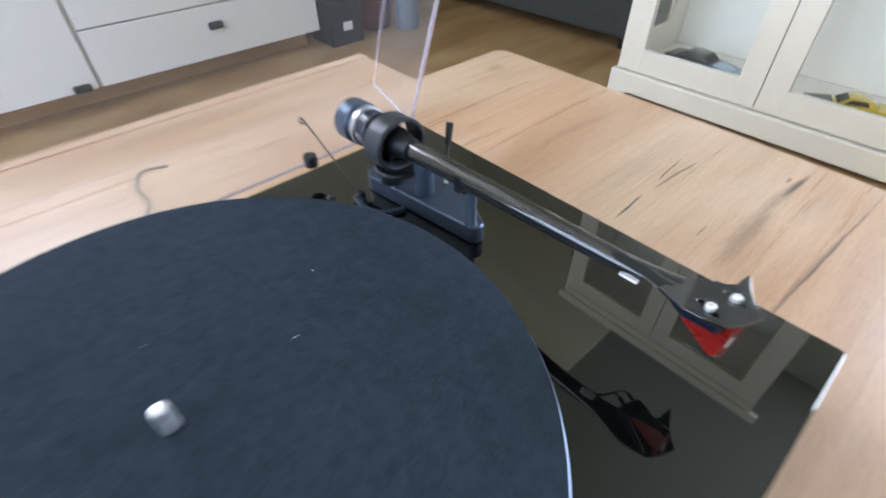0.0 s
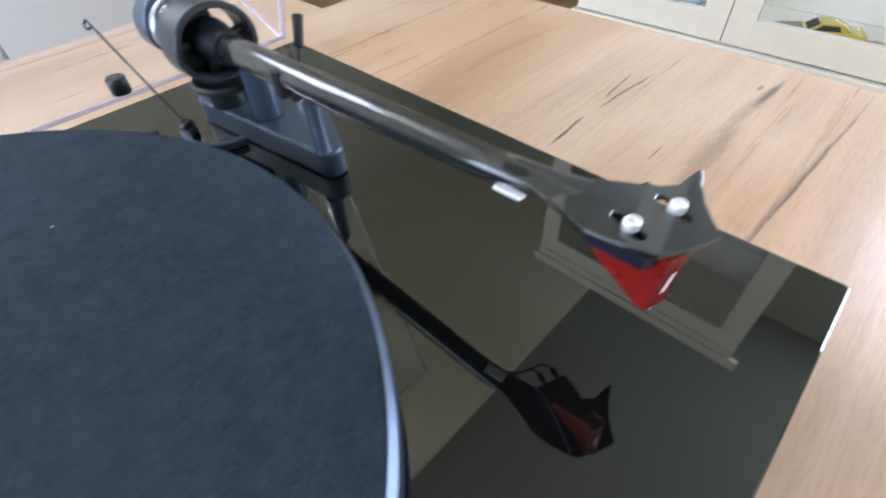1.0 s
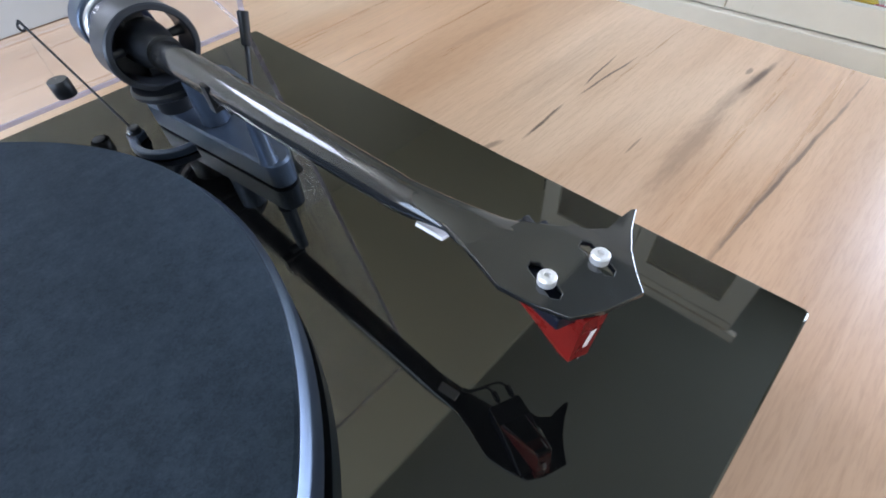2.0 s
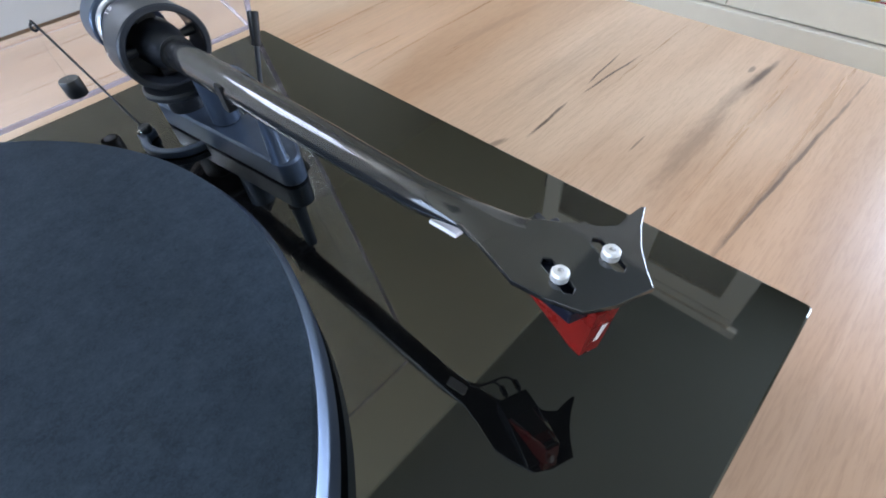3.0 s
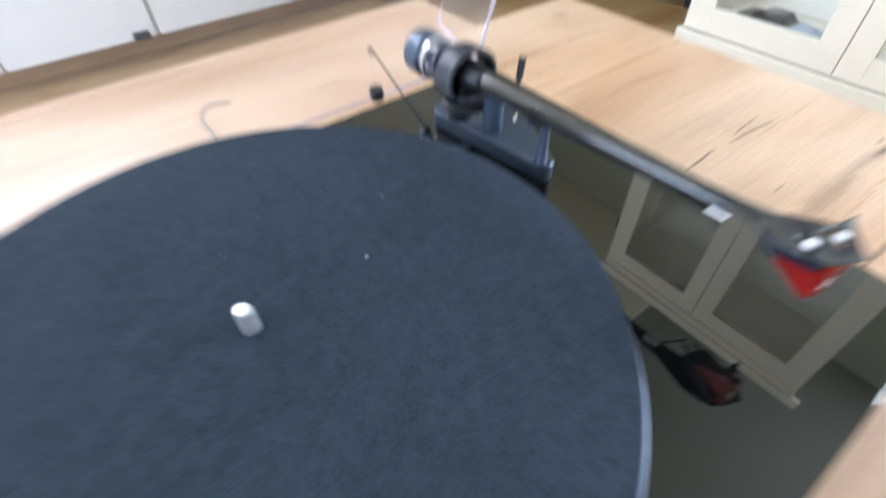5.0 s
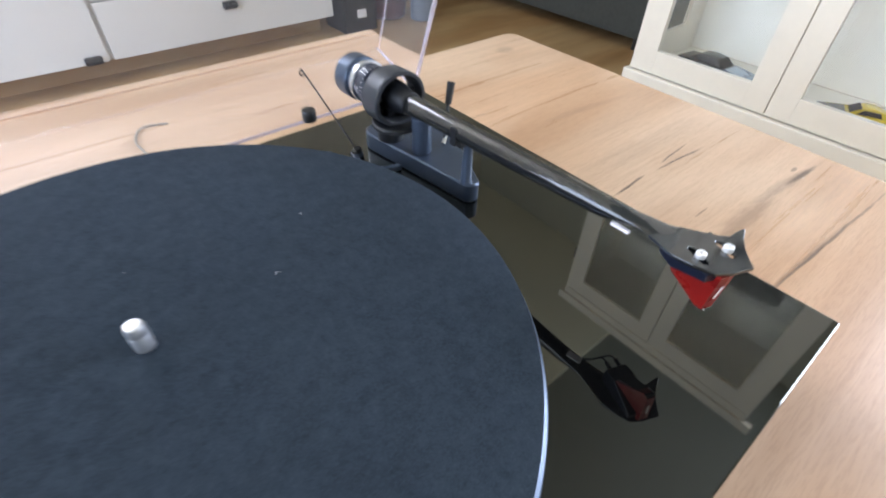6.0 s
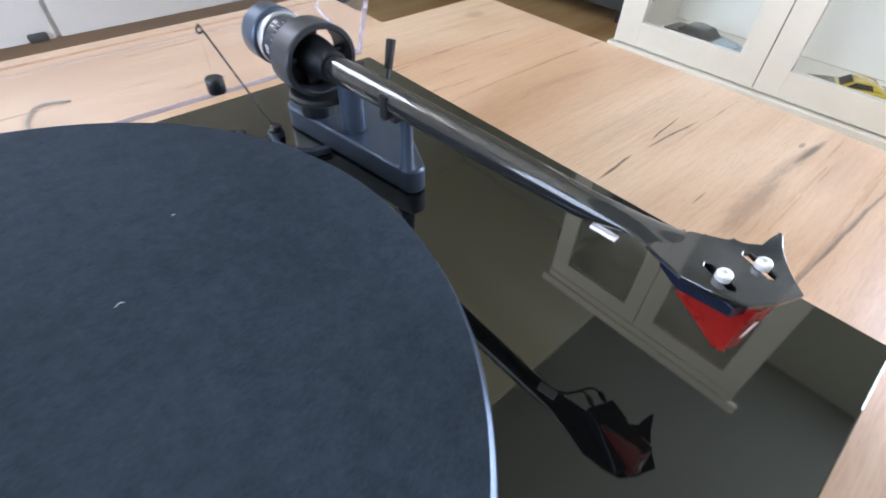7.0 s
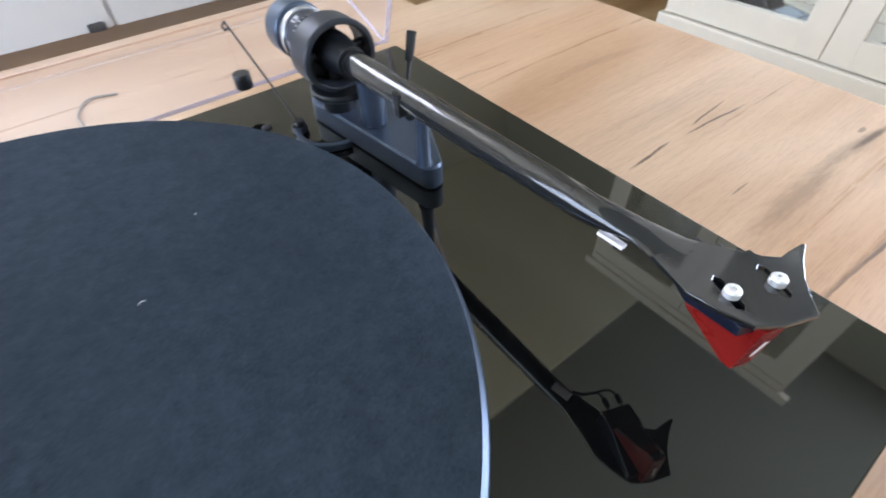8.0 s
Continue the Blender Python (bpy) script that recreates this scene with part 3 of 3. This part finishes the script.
    low = [(0.0086, 0.0333, -0.0036, 0.0012), (-0.0078, 0.0408, -0.0078, 0.0016), (-0.0078, 0.0400, -0.0074, 0.0012), (0.0080, 0.0327, -0.0034, 0.0010)]
    vs = [[under.verts.new(at(u, q[k], z)) for u, z, *q in low] for k in (0, 1)]
    for i in range(4):
        under.faces.new((vs[0][i], vs[0][(i + 1) % 4], vs[1][(i + 1) % 4], vs[1][i]))
    under.faces.new(vs[0]), under.faces.new(vs[1][::-1])
    part("stylus_carrier", under, M_PLASTIC, arm, "black underside of the cartridge")
    mark = bmesh.new()
    mark.faces.new([mark.verts.new(at(u, v, z)) for u, v, z in ((0.01015, -0.0012, 0.0470), (0.01015, 0.0002, 0.0470), (0.00970, -0.0006, 0.0400), (0.00970, -0.0019, 0.0400))])
    part("guard_mark", mark, M_WHITE, arm, "plain white bar in place of a brand mark")
    part("cantilever", wire([at(0.004, 0, 0.0330), at(0.0070, 0, 0.0318), at(0.0078, 0, 0.0310)], 0.0003), M_STEEL, arm)
    for i, v in enumerate((-0.0030, 0.0030)):
        part("lead_sleeve", rod(at(-0.0190, v, 0.0480), at(-0.0230, v, 0.0476), 0.0011, seg=12, edge=0.0002), M_RUBBER, arm)
        part("pin", rod(at(-0.0160, v, 0.0480), at(-0.0200, v, 0.0480), 0.0006, seg=10), M_CHROME, arm)
        part("lead_wire", wire([at(-0.0226, v, 0.0476), at(-0.025, v * 0.8 - 0.003, 0.0455), at(-0.027, v * 0.3 - 0.010, 0.0480), at(-0.032, v * 0.2 - 0.014, 0.0522)], 0.00045, 6), M_PLASTIC, arm)
    # White patch stands in for light reflected off the tube's cut end.
    glint = box(-0.0042, 0.0042, -0.0018, 0.0018, -0.0006, 0.0006, 0.0004)
    glint.transform(Matrix.Translation((0.1270, -0.0784, 0.0470)) @ Matrix.Rotation(radians(-84), 4, "Z") @ Matrix.Rotation(radians(4), 4, "Y") @ Matrix.Rotation(radians(-22), 4, "X"))
    part("cut_end_glint", glint, M_WHITE, arm, "white patch for the light reflected by the tube's cut end")
    # anti-skating wire, thread and weight
    hook = [(0.1070, 0.1034, 0.0070), (0.1025, 0.1250, 0.0275), (0.0982, 0.1462, 0.0470), (0.0974, 0.1478, 0.0480), (0.0962, 0.1480, 0.0468), (0.0966, 0.1474, 0.0448), (0.0980, 0.1470, 0.0452), (0.0984, 0.1466, 0.0462)]
    part("antiskate_wire", wire(hook, 0.00055, 8), M_MATBLACK, base, "thin bent anti-skating wire", 60)
    part("wire_post", turned([(0, 0), (0, 0.0028), (0.0026, 0.0028), (0.0032, 0.0022), (0.0032, 0)], (0.1075, 0.1030, 0.0049), (0.1075, 0.1030, 1), 24), M_MATBLACK, base, smooth=40)
    part("clamp_screw", rod((0.1035, 0.1010, 0.0064), (0.1060, 0.1022, 0.0066), 0.0011, seg=16), M_CHROME, base, smooth=40)
    part("antiskate_weight", turned([(0, 0), (0, 0.0044), (0.0006, 0.0048), (0.0078, 0.0048), (0.0084, 0.0044), (0.0084, 0)], (0.0962, 0.1445, 0.0140), (0.0962, 0.1445, 1), 32), M_MATBLACK, base, "small black hanging weight", 40)
    part("thread", wire([(0.0962, 0.1445, 0.0222), (0.0966, 0.1462, 0.0350), (0.0972, 0.1474, 0.0452)], 0.00007, 5), M_CABLE, base)
    return base


tonearm()
part("adjuster_cap", turned([(0, 0), (0, 0.0030), (0.0004, 0.0030), (0.0009, 0.0022), (0.0009, 0)], (0.094, 0.119, 0.0009), (0.094, 0.119, 1), 24), M_RUBBER, turntable, smooth=40)

# dust cover, hinged at the back and tilted open
HINGE = Matrix.Translation((0, 0.168, 0.001)) @ Matrix.Rotation(radians(-70.6), 4, "X")


def dust_cover():
    w, deep, tall, k = 0.206, 0.322, 0.056, 0.003
    lid = None
    for name, dims in (("dust_cover", (-w, w, -deep, 0, tall - k, tall)), ("side_panel", (w - k, w, -deep, 0, 0, tall - k - 0.00005)), ("side_panel", (-w, -w + k, -deep, 0, 0, tall - k - 0.00005)),
                       ("back_panel", (-w + k + 0.00005, w - k - 0.00005, -k, 0, 0, tall - k - 0.00005)), ("front_panel", (-w + k + 0.00005, w - k - 0.00005, -deep, -deep + k, 0, tall - k - 0.00005))):
        ob = part(name, box(*dims, bevel=0.0005, m=HINGE), M_ACRYLIC, lid or turntable, "clear acrylic dust cover" if lid is None else "")
        ob.visible_shadow = False
        lid = lid or ob
    # Strips added along the rim as its bright edges; alternate tilts make the glints.
    facets = bmesh.new()
    for i in range(80):
        y = -deep + (i + 0.5) * deep / 80
        turn = Matrix.Translation((w - k / 2, y, -0.0007)) @ Matrix.Rotation(radians(7 if i % 2 else -7), 4, "Y") @ Matrix.Rotation(radians(6 if i % 2 else -6), 4, "X")
        box(-k / 2, k / 2, -0.0019, 0.0019, -0.0007, 0.0007, m=HINGE @ turn, bm=facets)
    part("rim", facets, M_RIM, lid, "pale lilac strip for the lit acrylic edge, faceted for glints")
    for dims in ((-w, -w + k, -deep, 0.0, -0.0007, 0.0), (-w + k, w - k, -k, 0.0, -0.0007, 0.0), (-w + k, w - k, -deep, -deep + k, -0.0007, 0.0)):
        part("rim", box(*dims, bevel=0.0003, m=HINGE), M_RIM, lid, "pale lilac strip for the lit cut edge of the acrylic")
    part("cut_edge", box(w - k, w + 0.0004, 0.0001, 0.0006, 0.0006, tall, bevel=0.0002, m=HINGE), M_RIM, lid, "pale strip for the lit cut edge of the side panel")
    part("cut_edge", box(w + 0.0001, w + 0.0006, -deep, 0.0, tall - 0.0008, tall + 0.0002, m=HINGE), M_RIM, lid, "pale strip for the lit cut edge of the top sheet")
    for x in (-0.188, 0.188):
        part("hinge", box(x - 0.016, x + 0.016, 0.1605, 0.1660, -0.024, -0.003, 0.0015), M_PLASTIC, turntable, "black plastic hinge")


dust_cover()

# grey cable on the tabletop behind the turntable
tagged(part("cable", wire([(-0.02, 0.245, TABLE + 0.0011), (0.006, 0.290, TABLE + 0.0011), (0.006, 0.325, TABLE + 0.0011), (0.018, 0.350, TABLE + 0.0011), (0.040, 0.345, TABLE + 0.0011)], 0.0010, 10), M_CABLE, smooth=60),
       "thin grey cable lying bent on the tabletop", "cable")


# ---- display cabinet ----
def display_cabinet():
    X0, X1, Y0, Y1 = 1.42, 1.79, -0.209, 0.636
    Z0, Z1 = FLOOR, 1.50
    c = thing("display_cabinet", (X0, Y0, Z0), "tall white wooden display cabinet with glass doors", "cabinet")
    base = prism([(Y0 - 0.012, Z0), (Y0 + 0.045, Z0), (Y0 + 0.055, Z0 + 0.008), (Y0 + 0.065, Z0 + 0.010), (Y1 - 0.065, Z0 + 0.010), (Y1 - 0.055, Z0 + 0.008), (Y1 - 0.045, Z0), (Y1 + 0.012, Z0), (Y1 + 0.012, Z0 + 0.072), (Y0 - 0.012, Z0 + 0.072)], 0, 0.022, 0.003)
    base.transform(Matrix(((0, 0, 1, X0 - 0.012), (1, 0, 0, 0), (0, 1, 0, 0), (0, 0, 0, 1))))
    part("plinth_board", base, M_CAB, c)
    for y in (Y0 - 0.012, Y1 - 0.008):
        part("plinth_side", box(X0 + 0.0105, X1, y, y + 0.02, Z0, Z0 + 0.072, 0.002), M_CAB, c)
    part("crown", box(X0 - 0.010, X0 + 0.012, Y0 - 0.030, Y1 + 0.022, Z1 - 0.040, Z1, 0.003), M_CAB, c)
    part("top", box(X0 + 0.013, X1, Y0, Y1, Z1 - 0.020, Z1, 0.001), M_CAB, c)
    part("frieze", box(X0, X1, Y0, Y1, Z1 - 0.075, Z1 - 0.041, 0.001), M_CAB, c)
    part("side_panel", box(X0 + 0.022, X1, Y0, Y0 + 0.018, Z0 + 0.073, Z1 - 0.076, 0.001), M_CAB, c)
    y, za, zb = Y1 - 0.018, Z0 + 0.160, Z1 - 0.150
    panel = part("side_panel", box(X0 + 0.022, X1, y, y + 0.018, Z0 + 0.073, za, 0.001), M_CAB, c, "side panel with a glazed upper part")
    part("rail", box(X0 + 0.022, X1, y, y + 0.018, zb, Z1 - 0.076, 0.001), M_CAB, panel)
    for xa, xb in ((X0 + 0.022, X0 + 0.070), (X1 - 0.105, X1)):
        part("stile", box(xa, xb, y, y + 0.018, za + 0.0003, zb - 0.0003, 0.001), M_CAB, panel)
    part("glass", box(X0 + 0.0703, X1 - 0.1053, y + 0.007, y + 0.011, za + 0.0003, zb - 0.0003), M_GLASS, panel)
    part("back_panel", box(X1 - 0.012, X1 - 0.004, Y0 + 0.0185, Y1 - 0.0185, Z0 + 0.073, Z1 - 0.076), M_INSIDE, c)
    part("bottom", box(X0 + 0.023, X1 - 0.0125, Y0 + 0.0185, Y1 - 0.0185, Z0 + 0.0505, Z0 + 0.0720), M_INSIDE, c)
    for z in (-0.02, 0.33, 0.68, 0.99):
        part("shelf", box(X0 + 0.03, X1 - 0.0125, Y0 + 0.0185, Y1 - 0.0185, z, z + 0.006), M_GLASS, c, "clear glass shelf").visible_shadow = False
    mid, zb, zt = (Y0 + Y1) / 2, Z0 + 0.077, Z1 - 0.079
    for y0, y1, knob in ((Y0 + 0.002, mid - 0.0015, mid - 0.031), (mid + 0.0015, Y1 - 0.002, mid + 0.031)):
        so, si, rb, rt = 0.074, 0.061, 0.067, 0.075
        sa, sb = (so, si) if y0 < 0 else (si, so)
        d = part("door", box(X0, X0 + 0.021, y0, y0 + sa, zb, zt, 0.0015), M_CAB, c)
        part("stile", box(X0, X0 + 0.021, y1 - sb, y1, zb, zt, 0.0015), M_CAB, d)
        part("rail", box(X0 + 0.0006, X0 + 0.0205, y0 + sa, y1 - sb, zb, zb + rb, 0.001), M_CAB, d)
        part("rail", box(X0 + 0.0006, X0 + 0.0205, y0 + sa, y1 - sb, zt - rt, zt, 0.001), M_CAB, d)
        g = part("glass", box(X0 + 0.010, X0 + 0.014, y0 + sa - 0.004, y1 - sb + 0.004, zb + rb - 0.004, zt - rt + 0.004), M_GLASS, d)
        g.visible_shadow = False
        part("knob", turned([(0, 0), (0, 0.006), (0.008, 0.005), (0.012, 0.013), (0.019, 0.014), (0.023, 0.010), (0.024, 0)], (X0, knob, 0.62), (0, knob, 0.62), 24), M_HANDLE, d, "dark metal knob", 40)
    for z in (-0.20, 0.50, 1.20):
        part("hinge", rod((X0 + 0.006, Y1 + 0.003, z), (X0 + 0.006, Y1 + 0.003, z + 0.05), 0.006, seg=12), M_HANDLE, c)


display_cabinet()


def toy_car(label, paint, hood, place, turn, size=1.0, low=0.0):
    """A die-cast car model about 0.2 m long, heading along its own x."""
    car = new("toy_car")
    car.empty_display_size = 0.02
    tagged(car, label, "toy car", "model cars in the display cabinet")
    L, W = 0.205, 0.080
    prof = [(-L / 2, 0.016), (-L / 2 - 0.002, 0.030), (-L / 2 + 0.004, 0.040), (-0.060, 0.044), (-0.030, 0.0455), (0.040, 0.0430), (0.085, 0.0395), (L / 2 - 0.001, 0.033), (L / 2 + 0.002, 0.022), (L / 2 - 0.004, 0.013)]

    def sideways(poly, half, bevel):
        b = prism(poly, -half, half, bevel, 3)
        b.transform(Matrix.Rotation(radians(90), 4, "X"))
        return b

    body = sideways(prof, W / 2, 0.006)
    p = part("body", body, paint, car, "painted car body", 35)
    cab = sideways([(-0.070, 0.042), (-0.045, 0.0590 - low), (-0.020, 0.0625 - low), (0.006, 0.0610 - low), (0.036, 0.0425)], W / 2 - 0.010, 0.004)
    for v in cab.verts:
        if v.co.z > 0.05:
            v.co.y *= 0.84
    part("roof", cab, paint, car, smooth=35)
    glass = sideways([(-0.040, 0.0455), (-0.034, 0.0565 - low), (0.004, 0.0575 - low), (0.020, 0.0455)], W / 2 - 0.0085, 0.001)
    for v in glass.verts:
        if v.co.z > 0.05:
            v.co.y *= 0.86
    part("side_window", glass, M_PLASTIC, car, "dark side windows")
    screen = sideways([(0.0105, 0.0598 - low), (0.0330, 0.0450), (0.0340, 0.0456), (0.0115, 0.0606 - low)], W / 2 - 0.0165, 0.0002)
    part("windscreen", screen, M_PLASTIC, car, "dark windscreen")
    part("bonnet", box(0.042, 0.094, -W / 2 + 0.012, W / 2 - 0.012, 0.0, 0.0015, 0.0006, m=Matrix.Translation((0, 0, 0.0432)) @ Matrix.Rotation(radians(4.5), 4, "Y") @ Matrix.Translation((0, 0, 0.0030))), hood, car, "bonnet panel")
    part("nose", box(0.070, L / 2 + 0.0035, -W / 2 - 0.0004, W / 2 + 0.0004, 0.014, 0.0365, 0.005), hood, car, "front end panel", 35)
    part("bumper", box(L / 2 - 0.003, L / 2 + 0.006, -W / 2 + 0.003, W / 2 - 0.003, 0.013, 0.021, 0.002), M_STEEL, car)
    for s in (-1, 1):
        part("headlight", rod((L / 2 - 0.003, s * 0.026, 0.027), (L / 2 + 0.004, s * 0.026, 0.027), 0.0058, seg=16), M_CHROME, car)
    for x in (-0.062, 0.064):
        for s in (-1, 1):
            tyre = part("wheel", rod((x, s * 0.026, 0.016), (x, s * 0.0415, 0.016), 0.016, seg=24, edge=0.002), M_RUBBER, car, "black tyre", 40)
            part("rim", rod((x, s * 0.0405, 0.016), (x, s * 0.0424, 0.016), 0.0095, seg=16, edge=0.001), M_STEEL, tyre, smooth=40)
    car.matrix_basis = Matrix.Translation(place) @ Matrix.Rotation(radians(turn), 4, "Z") @ Matrix.Scale(size, 4)
    return car


PAINT_Y = surface("yellow_car_paint", (0.72, 0.52, 0.05), 0.25, 0, 0.06, 60, coat=0.8)
PAINT_R = surface("red_car_paint", (0.50, 0.020, 0.040), 0.25, 0, 0.06, 60, coat=0.8)
PAINT_S = surface("silver_blue_car_paint", (0.30, 0.40, 0.50), 0.28, 0.5, 0.06, 60, coat=0.8)
PAINT_D = surface("dark_grey_car_paint", (0.055, 0.055, 0.055), 0.3, 0.3, 0.06, 60, coat=0.8)
DECK = FLOOR + 0.0722
toy_car("model car with a black rear and a light blue front", PAINT_D, PAINT_S, (1.555, 0.430, DECK), -98, 1.1, 0.0)
toy_car("yellow model car with a black bonnet", PAINT_Y, PAINT_D, (1.56, 0.035, DECK), 112, 0.95)
toy_car("dark red model car with a light bonnet", PAINT_R, M_STEEL, (1.50, -0.075, DECK), 118, 0.80)
for y in (0.42, 0.03):
    toy_car("dark model car on an upper shelf", PAINT_D, PAINT_D, (1.575, y, 0.9962), 95, 1.0)


# ---- dark sofa beyond the cabinet ----
def sofa():
    s = thing("sofa", (1.74, 0.75, FLOOR), "low dark grey upholstered sofa on short black feet", "sofa")
    part("base", box(1.735, 2.28, 0.76, 2.08, FLOOR + 0.045, FLOOR + 0.27, 0.015), M_DARKWALL, s)
    for y in (0.765, 1.425):
        part("seat_cushion", box(1.725, 2.10, y, y + 0.65, FLOOR + 0.272, FLOOR + 0.43, 0.04), M_DARKWALL, s, smooth=60)
        part("back_cushion", box(2.10, 2.28, y, y + 0.65, FLOOR + 0.272, FLOOR + 0.78, 0.04), M_DARKWALL, s, smooth=60)
    for x in (1.76, 2.22):
        for y in (0.80, 2.02):
            part("foot", box(x, x + 0.035, y, y + 0.035, FLOOR, FLOOR + 0.0448, 0.003), M_PLASTIC, s)


sofa()


# ---- white sideboard with drawers ----
def sideboard():
    Y, Z0 = 1.650, -0.420
    s = thing("sideboard", (0.3, Y, FLOOR), "white lacquered sideboard with dark cup handles", "sideboard")
    x0, x1, top = -1.10, 0.935, 0.26
    part("carcass", box(x0, x1, Y + 0.020, Y + 0.42, Z0, top, 0.002), M_DRAWER, s)
    part("plinth_board", box(x0 + 0.03, x1 - 0.03, Y + 0.07, Y + 0.40, FLOOR, Z0 - 0.001), M_FLOOR, s, "brown recessed plinth board")
    cols = ((-1.10, -0.680), (-0.676, -0.265), (-0.261, 0.147), (0.156, 0.935))

    def handle(x, z, parent):
        b = rod((x - 0.024, Y - 0.003, z), (x + 0.024, Y - 0.003, z), 0.0130, seg=20, edge=0.004)
        for v in b.verts:
            v.co.y = min(v.co.y, Y + 0.0005)
            v.co.z = z + (v.co.z - z) * 0.95
        part("handle", b, M_HANDLE, parent, "dark metal cup handle", 40)

    for i, (a, c) in enumerate(cols):
        if i < 3:
            d = part("door", box(a + 0.002, c - 0.002, Y, Y + 0.019, Z0 + 0.002, top - 0.004, 0.0015), M_DRAWER, s)
            handle(c - 0.044, Z0 + 0.012, d)
        else:
            for k in range(4):
                z = Z0 + 0.002 + k * 0.167
                d = part("drawer_front", box(a + 0.002, c - 0.002, Y, Y + 0.019, z, z + 0.162, 0.0015), M_DRAWER, s)
                handle((a + c) / 2 + 0.002, z + 0.100, d)


sideboard()

# ---- things on the floor beside the sideboard ----
box_ob = thing("speaker_box", (1.0, 1.66, FLOOR), "small black box with a white label on the floor", "box")
part("case", box(0.955, 1.10, 1.60, 1.76, FLOOR, FLOOR + 0.17, 0.006), M_PLASTIC, box_ob)
part("label_plate", box(1.010, 1.050, 1.597, 1.5999, FLOOR + 0.055, FLOOR + 0.085), M_LABEL, box_ob, "blank white label")
tagged(part("pot", turned([(0, 0), (0, 0.070), (0.01, 0.078), (0.20, 0.098), (0.30, 0.100), (0.30, 0.090), (0.05, 0.070), (0.05, 0)], (1.235, 1.72, FLOOR), (1.235, 1.72, 1), 48), M_POT, smooth=30), "dark red glazed pot standing on the floor", "pot")
tagged(part("canister", turned([(0, 0), (0, 0.044), (0.004, 0.048), (0.34, 0.048), (0.35, 0.044), (0.35, 0)], (1.33, 1.60, FLOOR), (1.33, 1.60, 1), 40), M_BLUEGREY, smooth=30), "tall blue-grey canister beside the pot", "canister")

# lint on the felt
lint = bmesh.new()
rng = random.Random(4)
for i in range(2):
    a, q = rng.uniform(0, 6.283), 0.145 * math.sqrt(rng.random())
    x, y, w = CX + q * math.cos(a), CY + q * math.sin(a), rng.uniform(0, 3.14)
    n = rng.uniform(0.0002, 0.0006)
    wire([(x - n * math.cos(w), y - n * math.sin(w), 0.02248), (x, y, 0.0227), (x + n * math.cos(w), y + n * math.sin(w + 0.4), 0.02252)], 0.00009, 4, lint, 1)
wire([(0.0088, 0.0105, 0.0226), (0.0100, 0.0112, 0.0230), (0.0112, 0.0108, 0.0227)], 0.0001, 5, lint, 2)
tagged(part("lint", lint, M_WHITE), "pale specks of lint on the felt slipmat", "lint", kind="stuff")
